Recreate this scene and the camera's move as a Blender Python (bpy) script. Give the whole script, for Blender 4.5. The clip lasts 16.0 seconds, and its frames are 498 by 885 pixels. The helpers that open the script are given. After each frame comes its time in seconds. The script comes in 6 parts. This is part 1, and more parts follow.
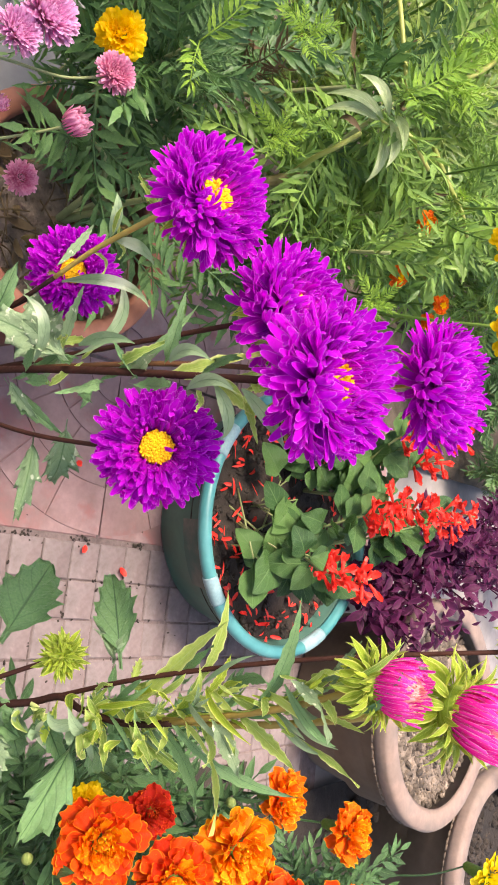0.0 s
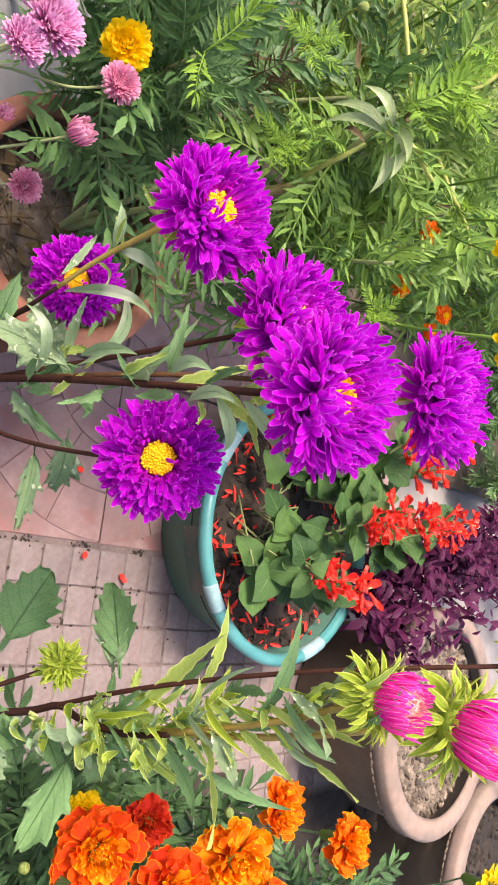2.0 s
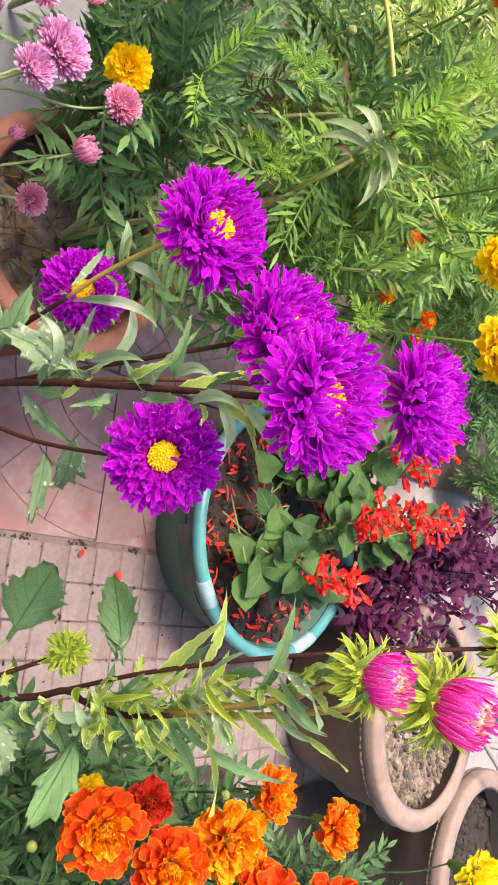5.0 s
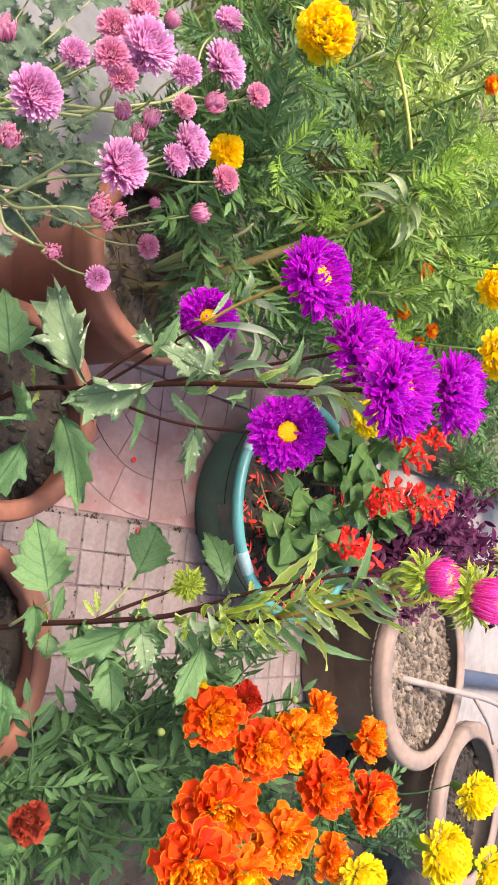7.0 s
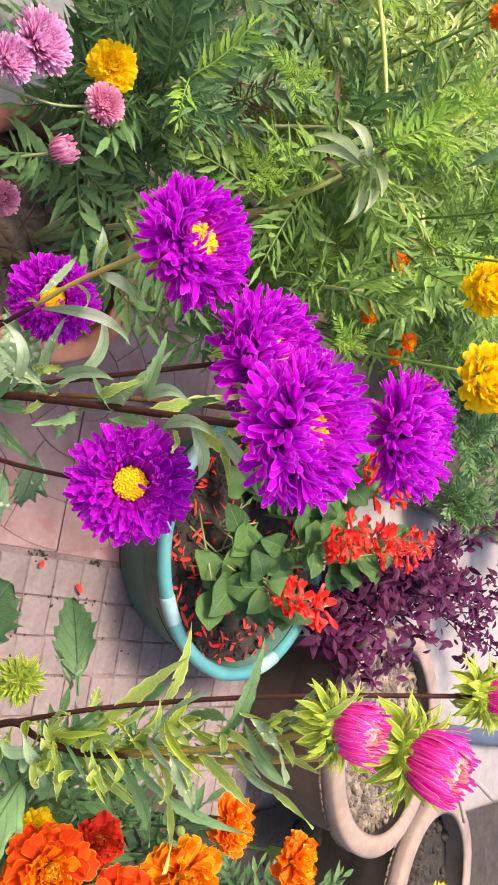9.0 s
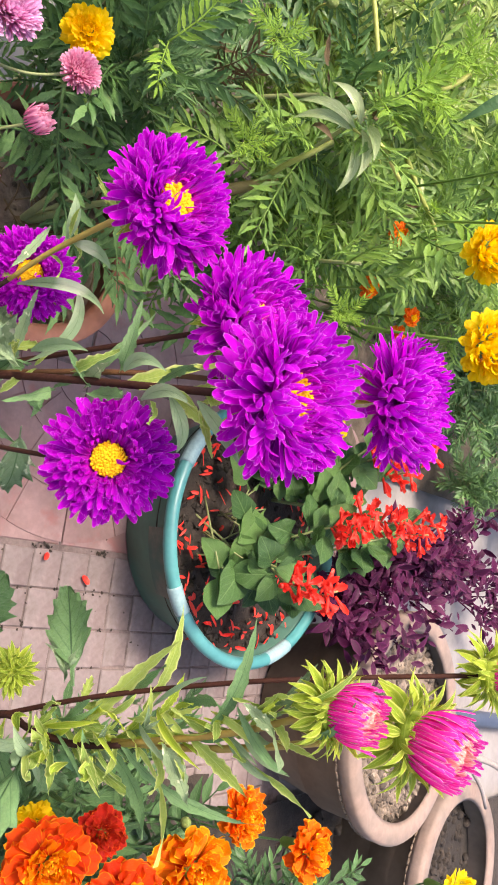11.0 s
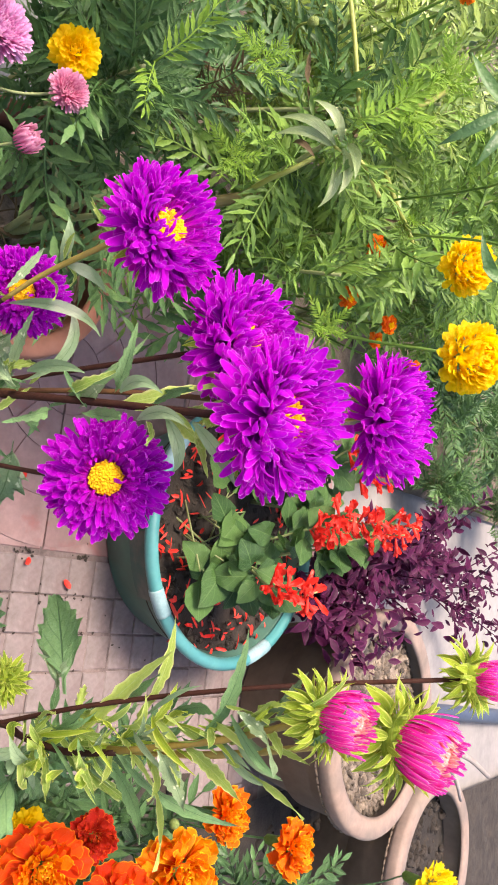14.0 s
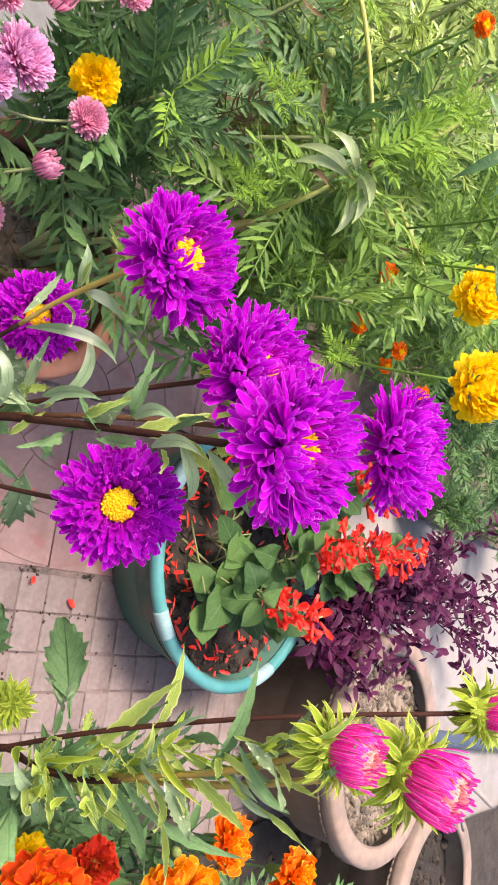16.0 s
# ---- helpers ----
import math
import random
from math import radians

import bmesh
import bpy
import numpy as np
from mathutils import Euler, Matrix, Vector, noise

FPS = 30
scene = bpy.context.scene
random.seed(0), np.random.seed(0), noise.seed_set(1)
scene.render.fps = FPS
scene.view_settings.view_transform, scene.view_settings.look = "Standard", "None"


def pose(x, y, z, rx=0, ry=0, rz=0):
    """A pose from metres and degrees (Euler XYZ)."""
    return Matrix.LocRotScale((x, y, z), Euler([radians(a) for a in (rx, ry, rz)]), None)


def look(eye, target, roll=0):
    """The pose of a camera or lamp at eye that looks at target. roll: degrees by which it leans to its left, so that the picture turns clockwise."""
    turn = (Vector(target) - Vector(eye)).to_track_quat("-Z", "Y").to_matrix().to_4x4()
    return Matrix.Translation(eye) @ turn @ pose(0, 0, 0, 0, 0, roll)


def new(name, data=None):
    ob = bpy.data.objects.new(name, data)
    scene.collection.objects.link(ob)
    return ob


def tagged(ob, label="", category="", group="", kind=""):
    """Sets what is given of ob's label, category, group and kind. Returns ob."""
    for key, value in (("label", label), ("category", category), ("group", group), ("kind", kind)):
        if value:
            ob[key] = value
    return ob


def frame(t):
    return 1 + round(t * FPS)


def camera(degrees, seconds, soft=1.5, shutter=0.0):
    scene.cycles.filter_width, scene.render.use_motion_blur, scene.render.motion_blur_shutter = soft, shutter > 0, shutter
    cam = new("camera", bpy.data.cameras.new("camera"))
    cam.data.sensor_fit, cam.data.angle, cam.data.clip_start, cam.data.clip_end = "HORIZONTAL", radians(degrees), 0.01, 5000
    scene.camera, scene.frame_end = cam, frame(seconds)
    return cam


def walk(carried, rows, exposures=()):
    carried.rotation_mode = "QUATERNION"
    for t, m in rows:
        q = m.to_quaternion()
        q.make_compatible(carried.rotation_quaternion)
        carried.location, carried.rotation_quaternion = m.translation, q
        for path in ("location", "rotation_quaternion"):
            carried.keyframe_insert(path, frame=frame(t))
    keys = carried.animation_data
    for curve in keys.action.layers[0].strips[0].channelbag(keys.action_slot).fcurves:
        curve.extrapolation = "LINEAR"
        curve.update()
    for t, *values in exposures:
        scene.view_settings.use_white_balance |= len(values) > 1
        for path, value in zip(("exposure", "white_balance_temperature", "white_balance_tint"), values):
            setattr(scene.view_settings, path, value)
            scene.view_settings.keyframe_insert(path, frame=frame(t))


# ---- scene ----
cam = camera(35.9, 16.0, soft=1.8)
PATH = [
    (0, (0.0000, 0.0000, 0.8264), (-0.0131, 0.6821, 0.2394), 88.16),
    (0.5, (0.0008, 0.0000, 0.8264), (-0.0163, 0.6822, 0.2396), 88.19),
    (1, (-0.0016, 0.0006, 0.8245), (-0.0196, 0.6827, 0.2376), 88.38),
    (1.5, (0.0009, 0.0024, 0.8252), (-0.0198, 0.6836, 0.2374), 88.14),
    (2, (-0.0034, -0.0000, 0.8262), (-0.0222, 0.6811, 0.2383), 88.37),
    (2.5, (-0.0016, 0.0015, 0.8252), (-0.0218, 0.6825, 0.2371), 88.25),
    (3, (-0.0008, 0.0017, 0.8261), (-0.0214, 0.6820, 0.2372), 88.25),
    (5.3, (-0.0020, -0.0416, 0.8518), (-0.0217, 0.6500, 0.2762), 88.22),
    (5.5, (0.0020, -0.0627, 0.8597), (-0.0174, 0.6302, 0.2856), 88.22),
    (6, (0.0181, -0.1243, 0.8567), (0.0003, 0.5707, 0.2851), 88.04),
    (6.5, (0.0041, -0.1779, 0.8712), (-0.0121, 0.5205, 0.3038), 87.75),
    (7, (0.0180, -0.2344, 0.8896), (-0.0049, 0.4783, 0.3405), 87.1),
    (7.5, (0.0133, -0.2161, 0.8803), (-0.0090, 0.5001, 0.3358), 87.0),
    (8, (0.0139, -0.1550, 0.8750), (-0.0096, 0.5632, 0.3331), 88.98),
    (8.5, (-0.0120, -0.0397, 0.8474), (-0.0339, 0.6775, 0.3041), 90.4),
    (8.7, (-0.0143, -0.0215, 0.8263), (-0.0401, 0.6935, 0.2803), 90.55),
    (10.8, (-0.0025, 0.0124, 0.8234), (-0.0256, 0.7115, 0.2570), 89.24),
    (11, (-0.0043, 0.0152, 0.8246), (-0.0235, 0.7163, 0.2605), 89.1),
    (11.5, (-0.0011, 0.0190, 0.8268), (-0.0115, 0.7284, 0.2730), 89.1),
    (12, (-0.0003, 0.0158, 0.8282), (-0.0056, 0.7286, 0.2787), 89.06),
    (12.5, (-0.0053, 0.0114, 0.8277), (-0.0112, 0.7258, 0.2803), 89.04),
    (13, (-0.0054, 0.0048, 0.8296), (-0.0125, 0.7228, 0.2870), 89.01),
    (13.5, (-0.0086, 0.0028, 0.8280), (-0.0182, 0.7231, 0.2885), 88.87),
    (14, (-0.0144, -0.0010, 0.8256), (-0.0290, 0.7196, 0.2866), 89.0),
    (14.5, (-0.0151, -0.0022, 0.8232), (-0.0360, 0.7183, 0.2843), 89.01),
    (15, (-0.0176, -0.0032, 0.8223), (-0.0439, 0.7172, 0.2836), 89.03),
    (15.5, (-0.0184, -0.0034, 0.8215), (-0.0504, 0.7146, 0.2797), 89.05),
    (16, (-0.0193, -0.0041, 0.8224), (-0.0557, 0.7128, 0.2795), 88.99),
]
walk(cam, [(t, look(eye, target, roll)) for t, eye, target, roll in PATH], exposures=[(0.0, 1.46, 7100, 18)])

# ---- light ----
world = bpy.data.worlds.new("sky")
scene.world = world
world.use_nodes = True
wn = world.node_tree
sky = wn.nodes.new("ShaderNodeTexSky")
sky.sky_type, sky.sun_disc = "NISHITA", False
sky.sun_elevation, sky.sun_rotation = radians(63), radians(249)
sky.air_density, sky.dust_density = 1.0, 3.0
wn.nodes["Background"].inputs[1].default_value = 0.15
wn.links.new(sky.outputs[0], wn.nodes["Background"].inputs[0])
sun = new("sun", bpy.data.lights.new("sun", "SUN"))
sun.data.energy, sun.data.angle, sun.data.color = 2.6, radians(20), (1.0, 0.94, 0.84)
sun.matrix_world = look((-1.8, -0.7, 3.8), (0, 0, 0))

# ---- materials ----


def nodes_of(name):
    m = bpy.data.materials.new(name)
    m.use_nodes = True
    nt = m.node_tree
    return m, nt, nt.nodes["Principled BSDF"]


def node(nt, kind, **given):
    n = nt.nodes.new(kind)
    for key, value in given.items():
        n.inputs[key.replace("_", " ")].default_value = value
    return n


def mix(nt, fac, a, b, blend="MIX"):
    n = nt.nodes.new("ShaderNodeMix")
    n.data_type, n.blend_type = "RGBA", blend
    for socket, value in ((n.inputs[0], fac), (n.inputs[6], a), (n.inputs[7], b)):
        if isinstance(value, bpy.types.NodeSocket):
            nt.links.new(value, socket)
        elif isinstance(value, (int, float)):
            socket.default_value = value
        else:
            socket.default_value = (*value, 1)
    return n.outputs[2]


def calc(nt, op, *values, clamp=False):
    n = nt.nodes.new("ShaderNodeMath")
    n.operation, n.use_clamp = op, clamp
    for socket, value in zip(n.inputs, values):
        if isinstance(value, bpy.types.NodeSocket):
            nt.links.new(value, socket)
        else:
            socket.default_value = value
    return n.outputs[0]


def grain(nt, scale, detail=4.0, coords="Object"):
    tc = nt.nodes.new("ShaderNodeTexCoord")
    n = node(nt, "ShaderNodeTexNoise", Scale=scale, Detail=detail, Roughness=0.6)
    nt.links.new(tc.outputs[coords], n.inputs["Vector"])
    return n.outputs[0]


def ramp(nt, value, low, high):
    n = nt.nodes.new("ShaderNodeMapRange")
    nt.links.new(value, n.inputs[0])
    n.inputs[1].default_value, n.inputs[2].default_value = low, high
    return n.outputs[0]


def bump(nt, bsdf, height, strength, distance):
    b = node(nt, "ShaderNodeBump", Strength=strength, Distance=distance)
    nt.links.new(height, b.inputs["Height"])
    nt.links.new(b.outputs[0], bsdf.inputs["Normal"])


def plant(name, dark, light, edge=None, tip=None, base=None, vein=None, spots=None, rough=0.5, trans=0.3, spread=1.0, edge_at=0.34, gloss=0.4):
    """Thin plant tissue: hue that varies from piece to piece, edge, tip, base and veins by the blade's own coordinates."""
    m, nt, bsdf = nodes_of(name)
    info, geo = nt.nodes.new("ShaderNodeObjectInfo"), nt.nodes.new("ShaderNodeNewGeometry")
    uv = nt.nodes.new("ShaderNodeUVMap")
    split = nt.nodes.new("ShaderNodeSeparateXYZ")
    nt.links.new(uv.outputs[0], split.inputs[0])
    u, v = split.outputs[0], split.outputs[1]
    side = calc(nt, "ABSOLUTE", calc(nt, "SUBTRACT", u, 0.5))
    rnd = calc(nt, "FRACT", calc(nt, "ADD", info.outputs["Random"], geo.outputs["Random Per Island"]))
    patch = ramp(nt, grain(nt, 45), 0.3, 0.7)
    fac = calc(nt, "ADD", calc(nt, "MULTIPLY", rnd, 0.6 * spread), calc(nt, "MULTIPLY", patch, 0.4), clamp=True)
    col = mix(nt, fac, dark, light)
    if base:
        col = mix(nt, ramp(nt, v, 0.45, 0.05), col, base)
    if tip:
        col = mix(nt, ramp(nt, v, 0.6, 1.0), col, tip)
    height = grain(nt, 260, 2)
    if vein:
        rib = ramp(nt, side, 0.026, 0.008)
        wave = calc(nt, "SINE", calc(nt, "MULTIPLY", calc(nt, "SUBTRACT", v, calc(nt, "MULTIPLY", side, 0.75)), 36.0))
        rib2 = calc(nt, "MULTIPLY", ramp(nt, wave, 0.86, 0.99), 0.4)
        ribs = calc(nt, "MAXIMUM", rib, rib2)
        col = mix(nt, ribs, col, vein)
        height = calc(nt, "SUBTRACT", height, calc(nt, "MULTIPLY", ribs, 0.9))
    if edge:
        col = mix(nt, ramp(nt, side, edge_at, 0.5), col, edge)
    if spots:
        vor = node(nt, "ShaderNodeTexNoise", Scale=8.0, Detail=3.0)
        tc = nt.nodes.new("ShaderNodeTexCoord")
        nt.links.new(tc.outputs["Object"], vor.inputs["Vector"])
        col = mix(nt, calc(nt, "MULTIPLY", ramp(nt, vor.outputs[0], 0.60, 0.66), 0.8), col, spots)
    nt.links.new(col, bsdf.inputs["Base Color"])
    bsdf.inputs["Roughness"].default_value = rough
    bsdf.inputs["Specular IOR Level"].default_value = gloss
    bump(nt, bsdf, height, 0.5, 0.002)
    tr = nt.nodes.new("ShaderNodeBsdfTranslucent")
    nt.links.new(mix(nt, 0.35, col, (1, 1, 0.6), "MULTIPLY"), tr.inputs[0])
    sh = nt.nodes.new("ShaderNodeMixShader")
    sh.inputs[0].default_value = trans
    nt.links.new(bsdf.outputs[0], sh.inputs[1])
    nt.links.new(tr.outputs[0], sh.inputs[2])
    nt.links.new(sh.outputs[0], nt.nodes["Material Output"].inputs[0])
    return m


def solid(name, a, b, scale, rough=0.8, relief=0.3, distance=0.003, stain=None, stain_scale=6.0, stain_at=(0.5, 0.68), rnd=0.0, fine=0.35, dirt=None):
    """A mineral or plastic surface: two colours in grain, stains in larger patches."""
    m, nt, bsdf = nodes_of(name)
    g = grain(nt, scale, 6)
    col = mix(nt, ramp(nt, g, 0.3, 0.7), a, b)
    g2 = grain(nt, scale * 7, 3)
    col = mix(nt, fine, col, mix(nt, ramp(nt, g2, 0.3, 0.7), (0.62, 0.62, 0.62), (1.25, 1.25, 1.25)), "MULTIPLY")
    if rnd:
        info = nt.nodes.new("ShaderNodeObjectInfo")
        geo = nt.nodes.new("ShaderNodeNewGeometry")
        r = calc(nt, "FRACT", calc(nt, "ADD", info.outputs["Random"], geo.outputs["Random Per Island"]))
        tone = calc(nt, "ADD", calc(nt, "MULTIPLY", r, rnd), 1 - rnd / 2)
        comb = nt.nodes.new("ShaderNodeCombineColor")
        for i in range(3):
            nt.links.new(tone, comb.inputs[i])
        col = mix(nt, 1.0, col, comb.outputs[0], "MULTIPLY")
    if stain:
        col = mix(nt, ramp(nt, grain(nt, stain_scale, 7), *stain_at), col, stain)
    if dirt:
        spread = calc(nt, "MULTIPLY", ramp(nt, grain(nt, dirt[1], 8, "Object"), 0.46, 0.68), 0.85)
        col = mix(nt, spread, col, dirt[0])
    nt.links.new(col, bsdf.inputs["Base Color"])
    bsdf.inputs["Roughness"].default_value = rough
    bump(nt, bsdf, calc(nt, "ADD", g, calc(nt, "MULTIPLY", g2, 0.5)), relief, distance)
    return m


ASTER = plant("aster_violet", (0.50, 0.001, 0.57), (0.72, 0.002, 0.80), edge=(0.88, 0.30, 0.95), base=(0.62, 0.002, 0.62), rough=0.5, trans=0.54, edge_at=0.45, gloss=0.22)
ASTER_PINK = plant("aster_pink", (0.90, 0.006, 0.42), (0.97, 0.04, 0.56), edge=(1.0, 0.74, 0.90), tip=(0.94, 0.08, 0.56), rough=0.5, gloss=0.2, trans=0.5, edge_at=0.41)
ASTER_HEART = plant("aster_pink_centre", (0.92, 0.02, 0.46), (0.97, 0.12, 0.54), edge=(1.0, 0.84, 0.84), tip=(0.97, 0.55, 0.42), rough=0.5, trans=0.45, gloss=0.2)
DISC = plant("disc_yellow", (0.92, 0.48, 0.004), (0.98, 0.66, 0.01), rough=0.6, trans=0.1)
BRACT = plant("bract_green", (0.17, 0.29, 0.02), (0.44, 0.55, 0.04), edge=(0.74, 0.76, 0.20), vein=(0.5, 0.6, 0.12), rough=0.5, trans=0.35)
LEAF = plant("aster_leaf", (0.062, 0.165, 0.058), (0.19, 0.345, 0.13), vein=(0.045, 0.115, 0.04), rough=0.42, trans=0.25, gloss=0.6)
LEAF_PALE = plant("aster_leaf_mildewed", (0.14, 0.24, 0.115), (0.29, 0.39, 0.215), vein=(0.11, 0.20, 0.085), spots=(0.72, 0.76, 0.55), rough=0.5, trans=0.25)
LEAF_LIME = plant("aster_leaf_young", (0.17, 0.30, 0.045), (0.45, 0.56, 0.12), edge=(0.66, 0.70, 0.28), vein=(0.45, 0.55, 0.2), rough=0.5, trans=0.35)
STEM_RED = plant("stem_maroon", (0.016, 0.006, 0.005), (0.05, 0.017, 0.010), rough=0.7, trans=0.0, gloss=0.15)
STEM_TAN = plant("stem_tan", (0.06, 0.024, 0.012), (0.16, 0.085, 0.03), rough=0.65, trans=0.0, gloss=0.2)
STEM_GOLD = plant("stem_gold", (0.17, 0.10, 0.02), (0.34, 0.25, 0.05), rough=0.6, trans=0.0)
STEM_OLIVE = plant("stem_olive", (0.10, 0.075, 0.022), (0.21, 0.165, 0.05), rough=0.6, trans=0.0)
STEM_GREEN = plant("stem_green", (0.16, 0.20, 0.075), (0.28, 0.30, 0.13), rough=0.5, trans=0.0)
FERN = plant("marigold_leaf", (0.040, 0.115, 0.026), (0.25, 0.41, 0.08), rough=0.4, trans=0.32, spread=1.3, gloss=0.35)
# the same leaf green with shade, then sunlight, put into its colour
FERN_SHADE = plant("marigold_leaf_shaded", (0.030, 0.088, 0.032), (0.125, 0.24, 0.072), rough=0.4, trans=0.28, gloss=0.35)
FERN_SUNLIT = plant("marigold_leaf_sunlit", (0.06, 0.150, 0.034), (0.45, 0.58, 0.15), rough=0.3, trans=0.4, spread=1.5, gloss=0.7)
CURLED = plant("curled_leaf_pale", (0.20, 0.28, 0.10), (0.38, 0.46, 0.22), vein=(0.42, 0.5, 0.28), spots=(0.72, 0.76, 0.6), rough=0.35, trans=0.3, gloss=0.7)
STEM_LIME = plant("stem_yellow_green", (0.18, 0.22, 0.04), (0.36, 0.36, 0.09), rough=0.45, trans=0.0)
MARIGOLD_BUD = plant("marigold_bud", (0.14, 0.21, 0.04), (0.28, 0.34, 0.09), vein=(0.34, 0.40, 0.13), rough=0.45, trans=0.1)
FERN_LIME = plant("marigold_leaf_young", (0.15, 0.31, 0.035), (0.32, 0.50, 0.06), rough=0.42, trans=0.4)
FERN_DARK = plant("french_marigold_leaf", (0.007, 0.030, 0.011), (0.088, 0.195, 0.066), vein=(0.14, 0.25, 0.10), rough=0.36, trans=0.2, spread=1.4, gloss=0.35)
DEAD = plant("dead_leaf", (0.065, 0.042, 0.018), (0.17, 0.115, 0.05), rough=0.7, trans=0.15)
MUM = plant("mum_pink", (0.68, 0.20, 0.50), (0.82, 0.36, 0.70), tip=(0.90, 0.54, 0.80), base=(0.78, 0.22, 0.36), rough=0.5, trans=0.38)
MUM_ROSE = plant("mum_rose", (0.72, 0.18, 0.38), (0.84, 0.32, 0.54), tip=(0.90, 0.50, 0.68), base=(0.66, 0.11, 0.25), rough=0.5, trans=0.42)
MUM_LEAF = plant("mum_leaf", (0.05, 0.095, 0.058), (0.13, 0.19, 0.115), vein=(0.15, 0.22, 0.13), rough=0.55, trans=0.2)
ORANGE = plant("marigold_orange", (0.78, 0.07, 0.002), (0.93, 0.20, 0.004), edge=(0.99, 0.48, 0.010), base=(0.70, 0.025, 0.002), edge_at=0.40, spread=1.3, rough=0.5, trans=0.25, gloss=0.25)
RED_ORANGE = plant("marigold_red_orange", (0.62, 0.014, 0.002), (0.86, 0.085, 0.003), edge=(0.97, 0.32, 0.008), base=(0.52, 0.008, 0.002), edge_at=0.40, spread=1.5, rough=0.5, trans=0.25, gloss=0.25)
CREST = plant("marigold_crest", (0.84, 0.10, 0.002), (0.96, 0.34, 0.004), edge=(0.99, 0.60, 0.014), base=(0.72, 0.03, 0.002), edge_at=0.38, spread=1.3, rough=0.5, trans=0.25, gloss=0.25)
AMBER = plant("marigold_amber", (1.0, 0.66, 0.005), (1.0, 0.80, 0.012), base=(1.0, 0.58, 0.004), rough=0.5, trans=0.55)
YELLOW = plant("marigold_yellow", (0.97, 0.74, 0.01), (0.99, 0.88, 0.03), rough=0.5, trans=0.42)
DEEP_RED = plant("marigold_deep_red", (0.34, 0.006, 0.003), (0.62, 0.022, 0.004), edge=(0.85, 0.14, 0.006), edge_at=0.42, rough=0.55, trans=0.2, gloss=0.25)
WILTED = plant("marigold_wilted", (0.16, 0.014, 0.008), (0.42, 0.05, 0.012), rough=0.7, trans=0.1)
SALVIA = plant("salvia_red", (0.80, 0.018, 0.012), (0.95, 0.085, 0.055), rough=0.45, trans=0.3)
SALVIA_LEAF = plant("salvia_leaf", (0.022, 0.078, 0.022), (0.095, 0.20, 0.05), vein=(0.12, 0.22, 0.075), rough=0.42, trans=0.25, spread=1.4, gloss=0.4)
PLUM = plant("plum_foliage", (0.024, 0.003, 0.016), (0.090, 0.008, 0.050), edge=(0.12, 0.018, 0.075), rough=0.55, trans=0.2, gloss=0.2)
CLAY = solid("terracotta", (0.185, 0.062, 0.034), (0.25, 0.092, 0.054), 9, 0.75, 0.35, 0.002, stain=(0.28, 0.135, 0.092), stain_scale=9, stain_at=(0.52, 0.74), dirt=((0.13, 0.055, 0.035), 16))
CLAY_OLD = solid("weathered_clay", (0.22, 0.15, 0.118), (0.30, 0.220, 0.178), 10, 0.85, 0.35, 0.003, stain=(0.17, 0.13, 0.10), stain_scale=5, stain_at=(0.5, 0.72), dirt=((0.125, 0.10, 0.085), 9))
CLAY_DIRTY = solid("dirty_clay", (0.11, 0.080, 0.056), (0.19, 0.138, 0.098), 8, 0.85, 0.35, 0.003, stain=(0.20, 0.155, 0.12), stain_scale=6, stain_at=(0.52, 0.78))
SOIL = solid("potting_soil", (0.015, 0.011, 0.008), (0.046, 0.034, 0.025), 40, 0.95, 0.8, 0.006, rnd=0.7)
SOIL_BROWN = solid("garden_soil", (0.055, 0.040, 0.028), (0.13, 0.098, 0.07), 30, 0.95, 0.8, 0.006, rnd=0.5)
SOIL_DRY = solid("dry_clods", (0.055, 0.041, 0.029), (0.22, 0.172, 0.13), 45, 0.95, 0.8, 0.005, rnd=1.1)
TILE = solid("pink_paver", (0.155, 0.115, 0.110), (0.25, 0.195, 0.188), 18, 0.8, 0.45, 0.003, stain=(0.27, 0.232, 0.226), stain_scale=9, stain_at=(0.45, 0.7), rnd=0.25, dirt=((0.13, 0.10, 0.092), 22))
TILE_RED = solid("worn_red_paver", (0.24, 0.14, 0.134), (0.33, 0.222, 0.213), 11, 0.75, 0.3, 0.002, stain=(0.29, 0.12, 0.112), stain_scale=14, stain_at=(0.52, 0.62), rnd=0.15, dirt=((0.20, 0.125, 0.115), 15))
GROUT = solid("dirty_joint", (0.12, 0.092, 0.086), (0.22, 0.165, 0.155), 30, 0.95, 0.6, 0.004, stain=(0.06, 0.045, 0.04), stain_scale=14, stain_at=(0.52, 0.64))
CONCRETE = solid("pale_concrete", (0.19, 0.175, 0.168), (0.30, 0.275, 0.262), 5, 0.85, 0.3, 0.003, stain=(0.20, 0.18, 0.165), stain_scale=2.5)
CEMENT = solid("grey_cement", (0.11, 0.11, 0.112), (0.17, 0.168, 0.166), 7, 0.85, 0.3, 0.003, stain=(0.11, 0.105, 0.10), stain_scale=5)
TEAL = solid("teal_plastic", (0.04, 0.20, 0.205), (0.07, 0.27, 0.27), 12, 0.38, 0.08, 0.001, stain=(0.11, 0.35, 0.34), stain_scale=9, fine=0.12)
DARK_GREEN = solid("dark_green_plastic", (0.035, 0.10, 0.075), (0.06, 0.145, 0.11), 9, 0.5, 0.1, 0.001, stain=(0.06, 0.085, 0.065), stain_scale=6)
TAPE = solid("pale_tape", (0.17, 0.30, 0.32), (0.27, 0.41, 0.43), 40, 0.5, 0.1, 0.001)
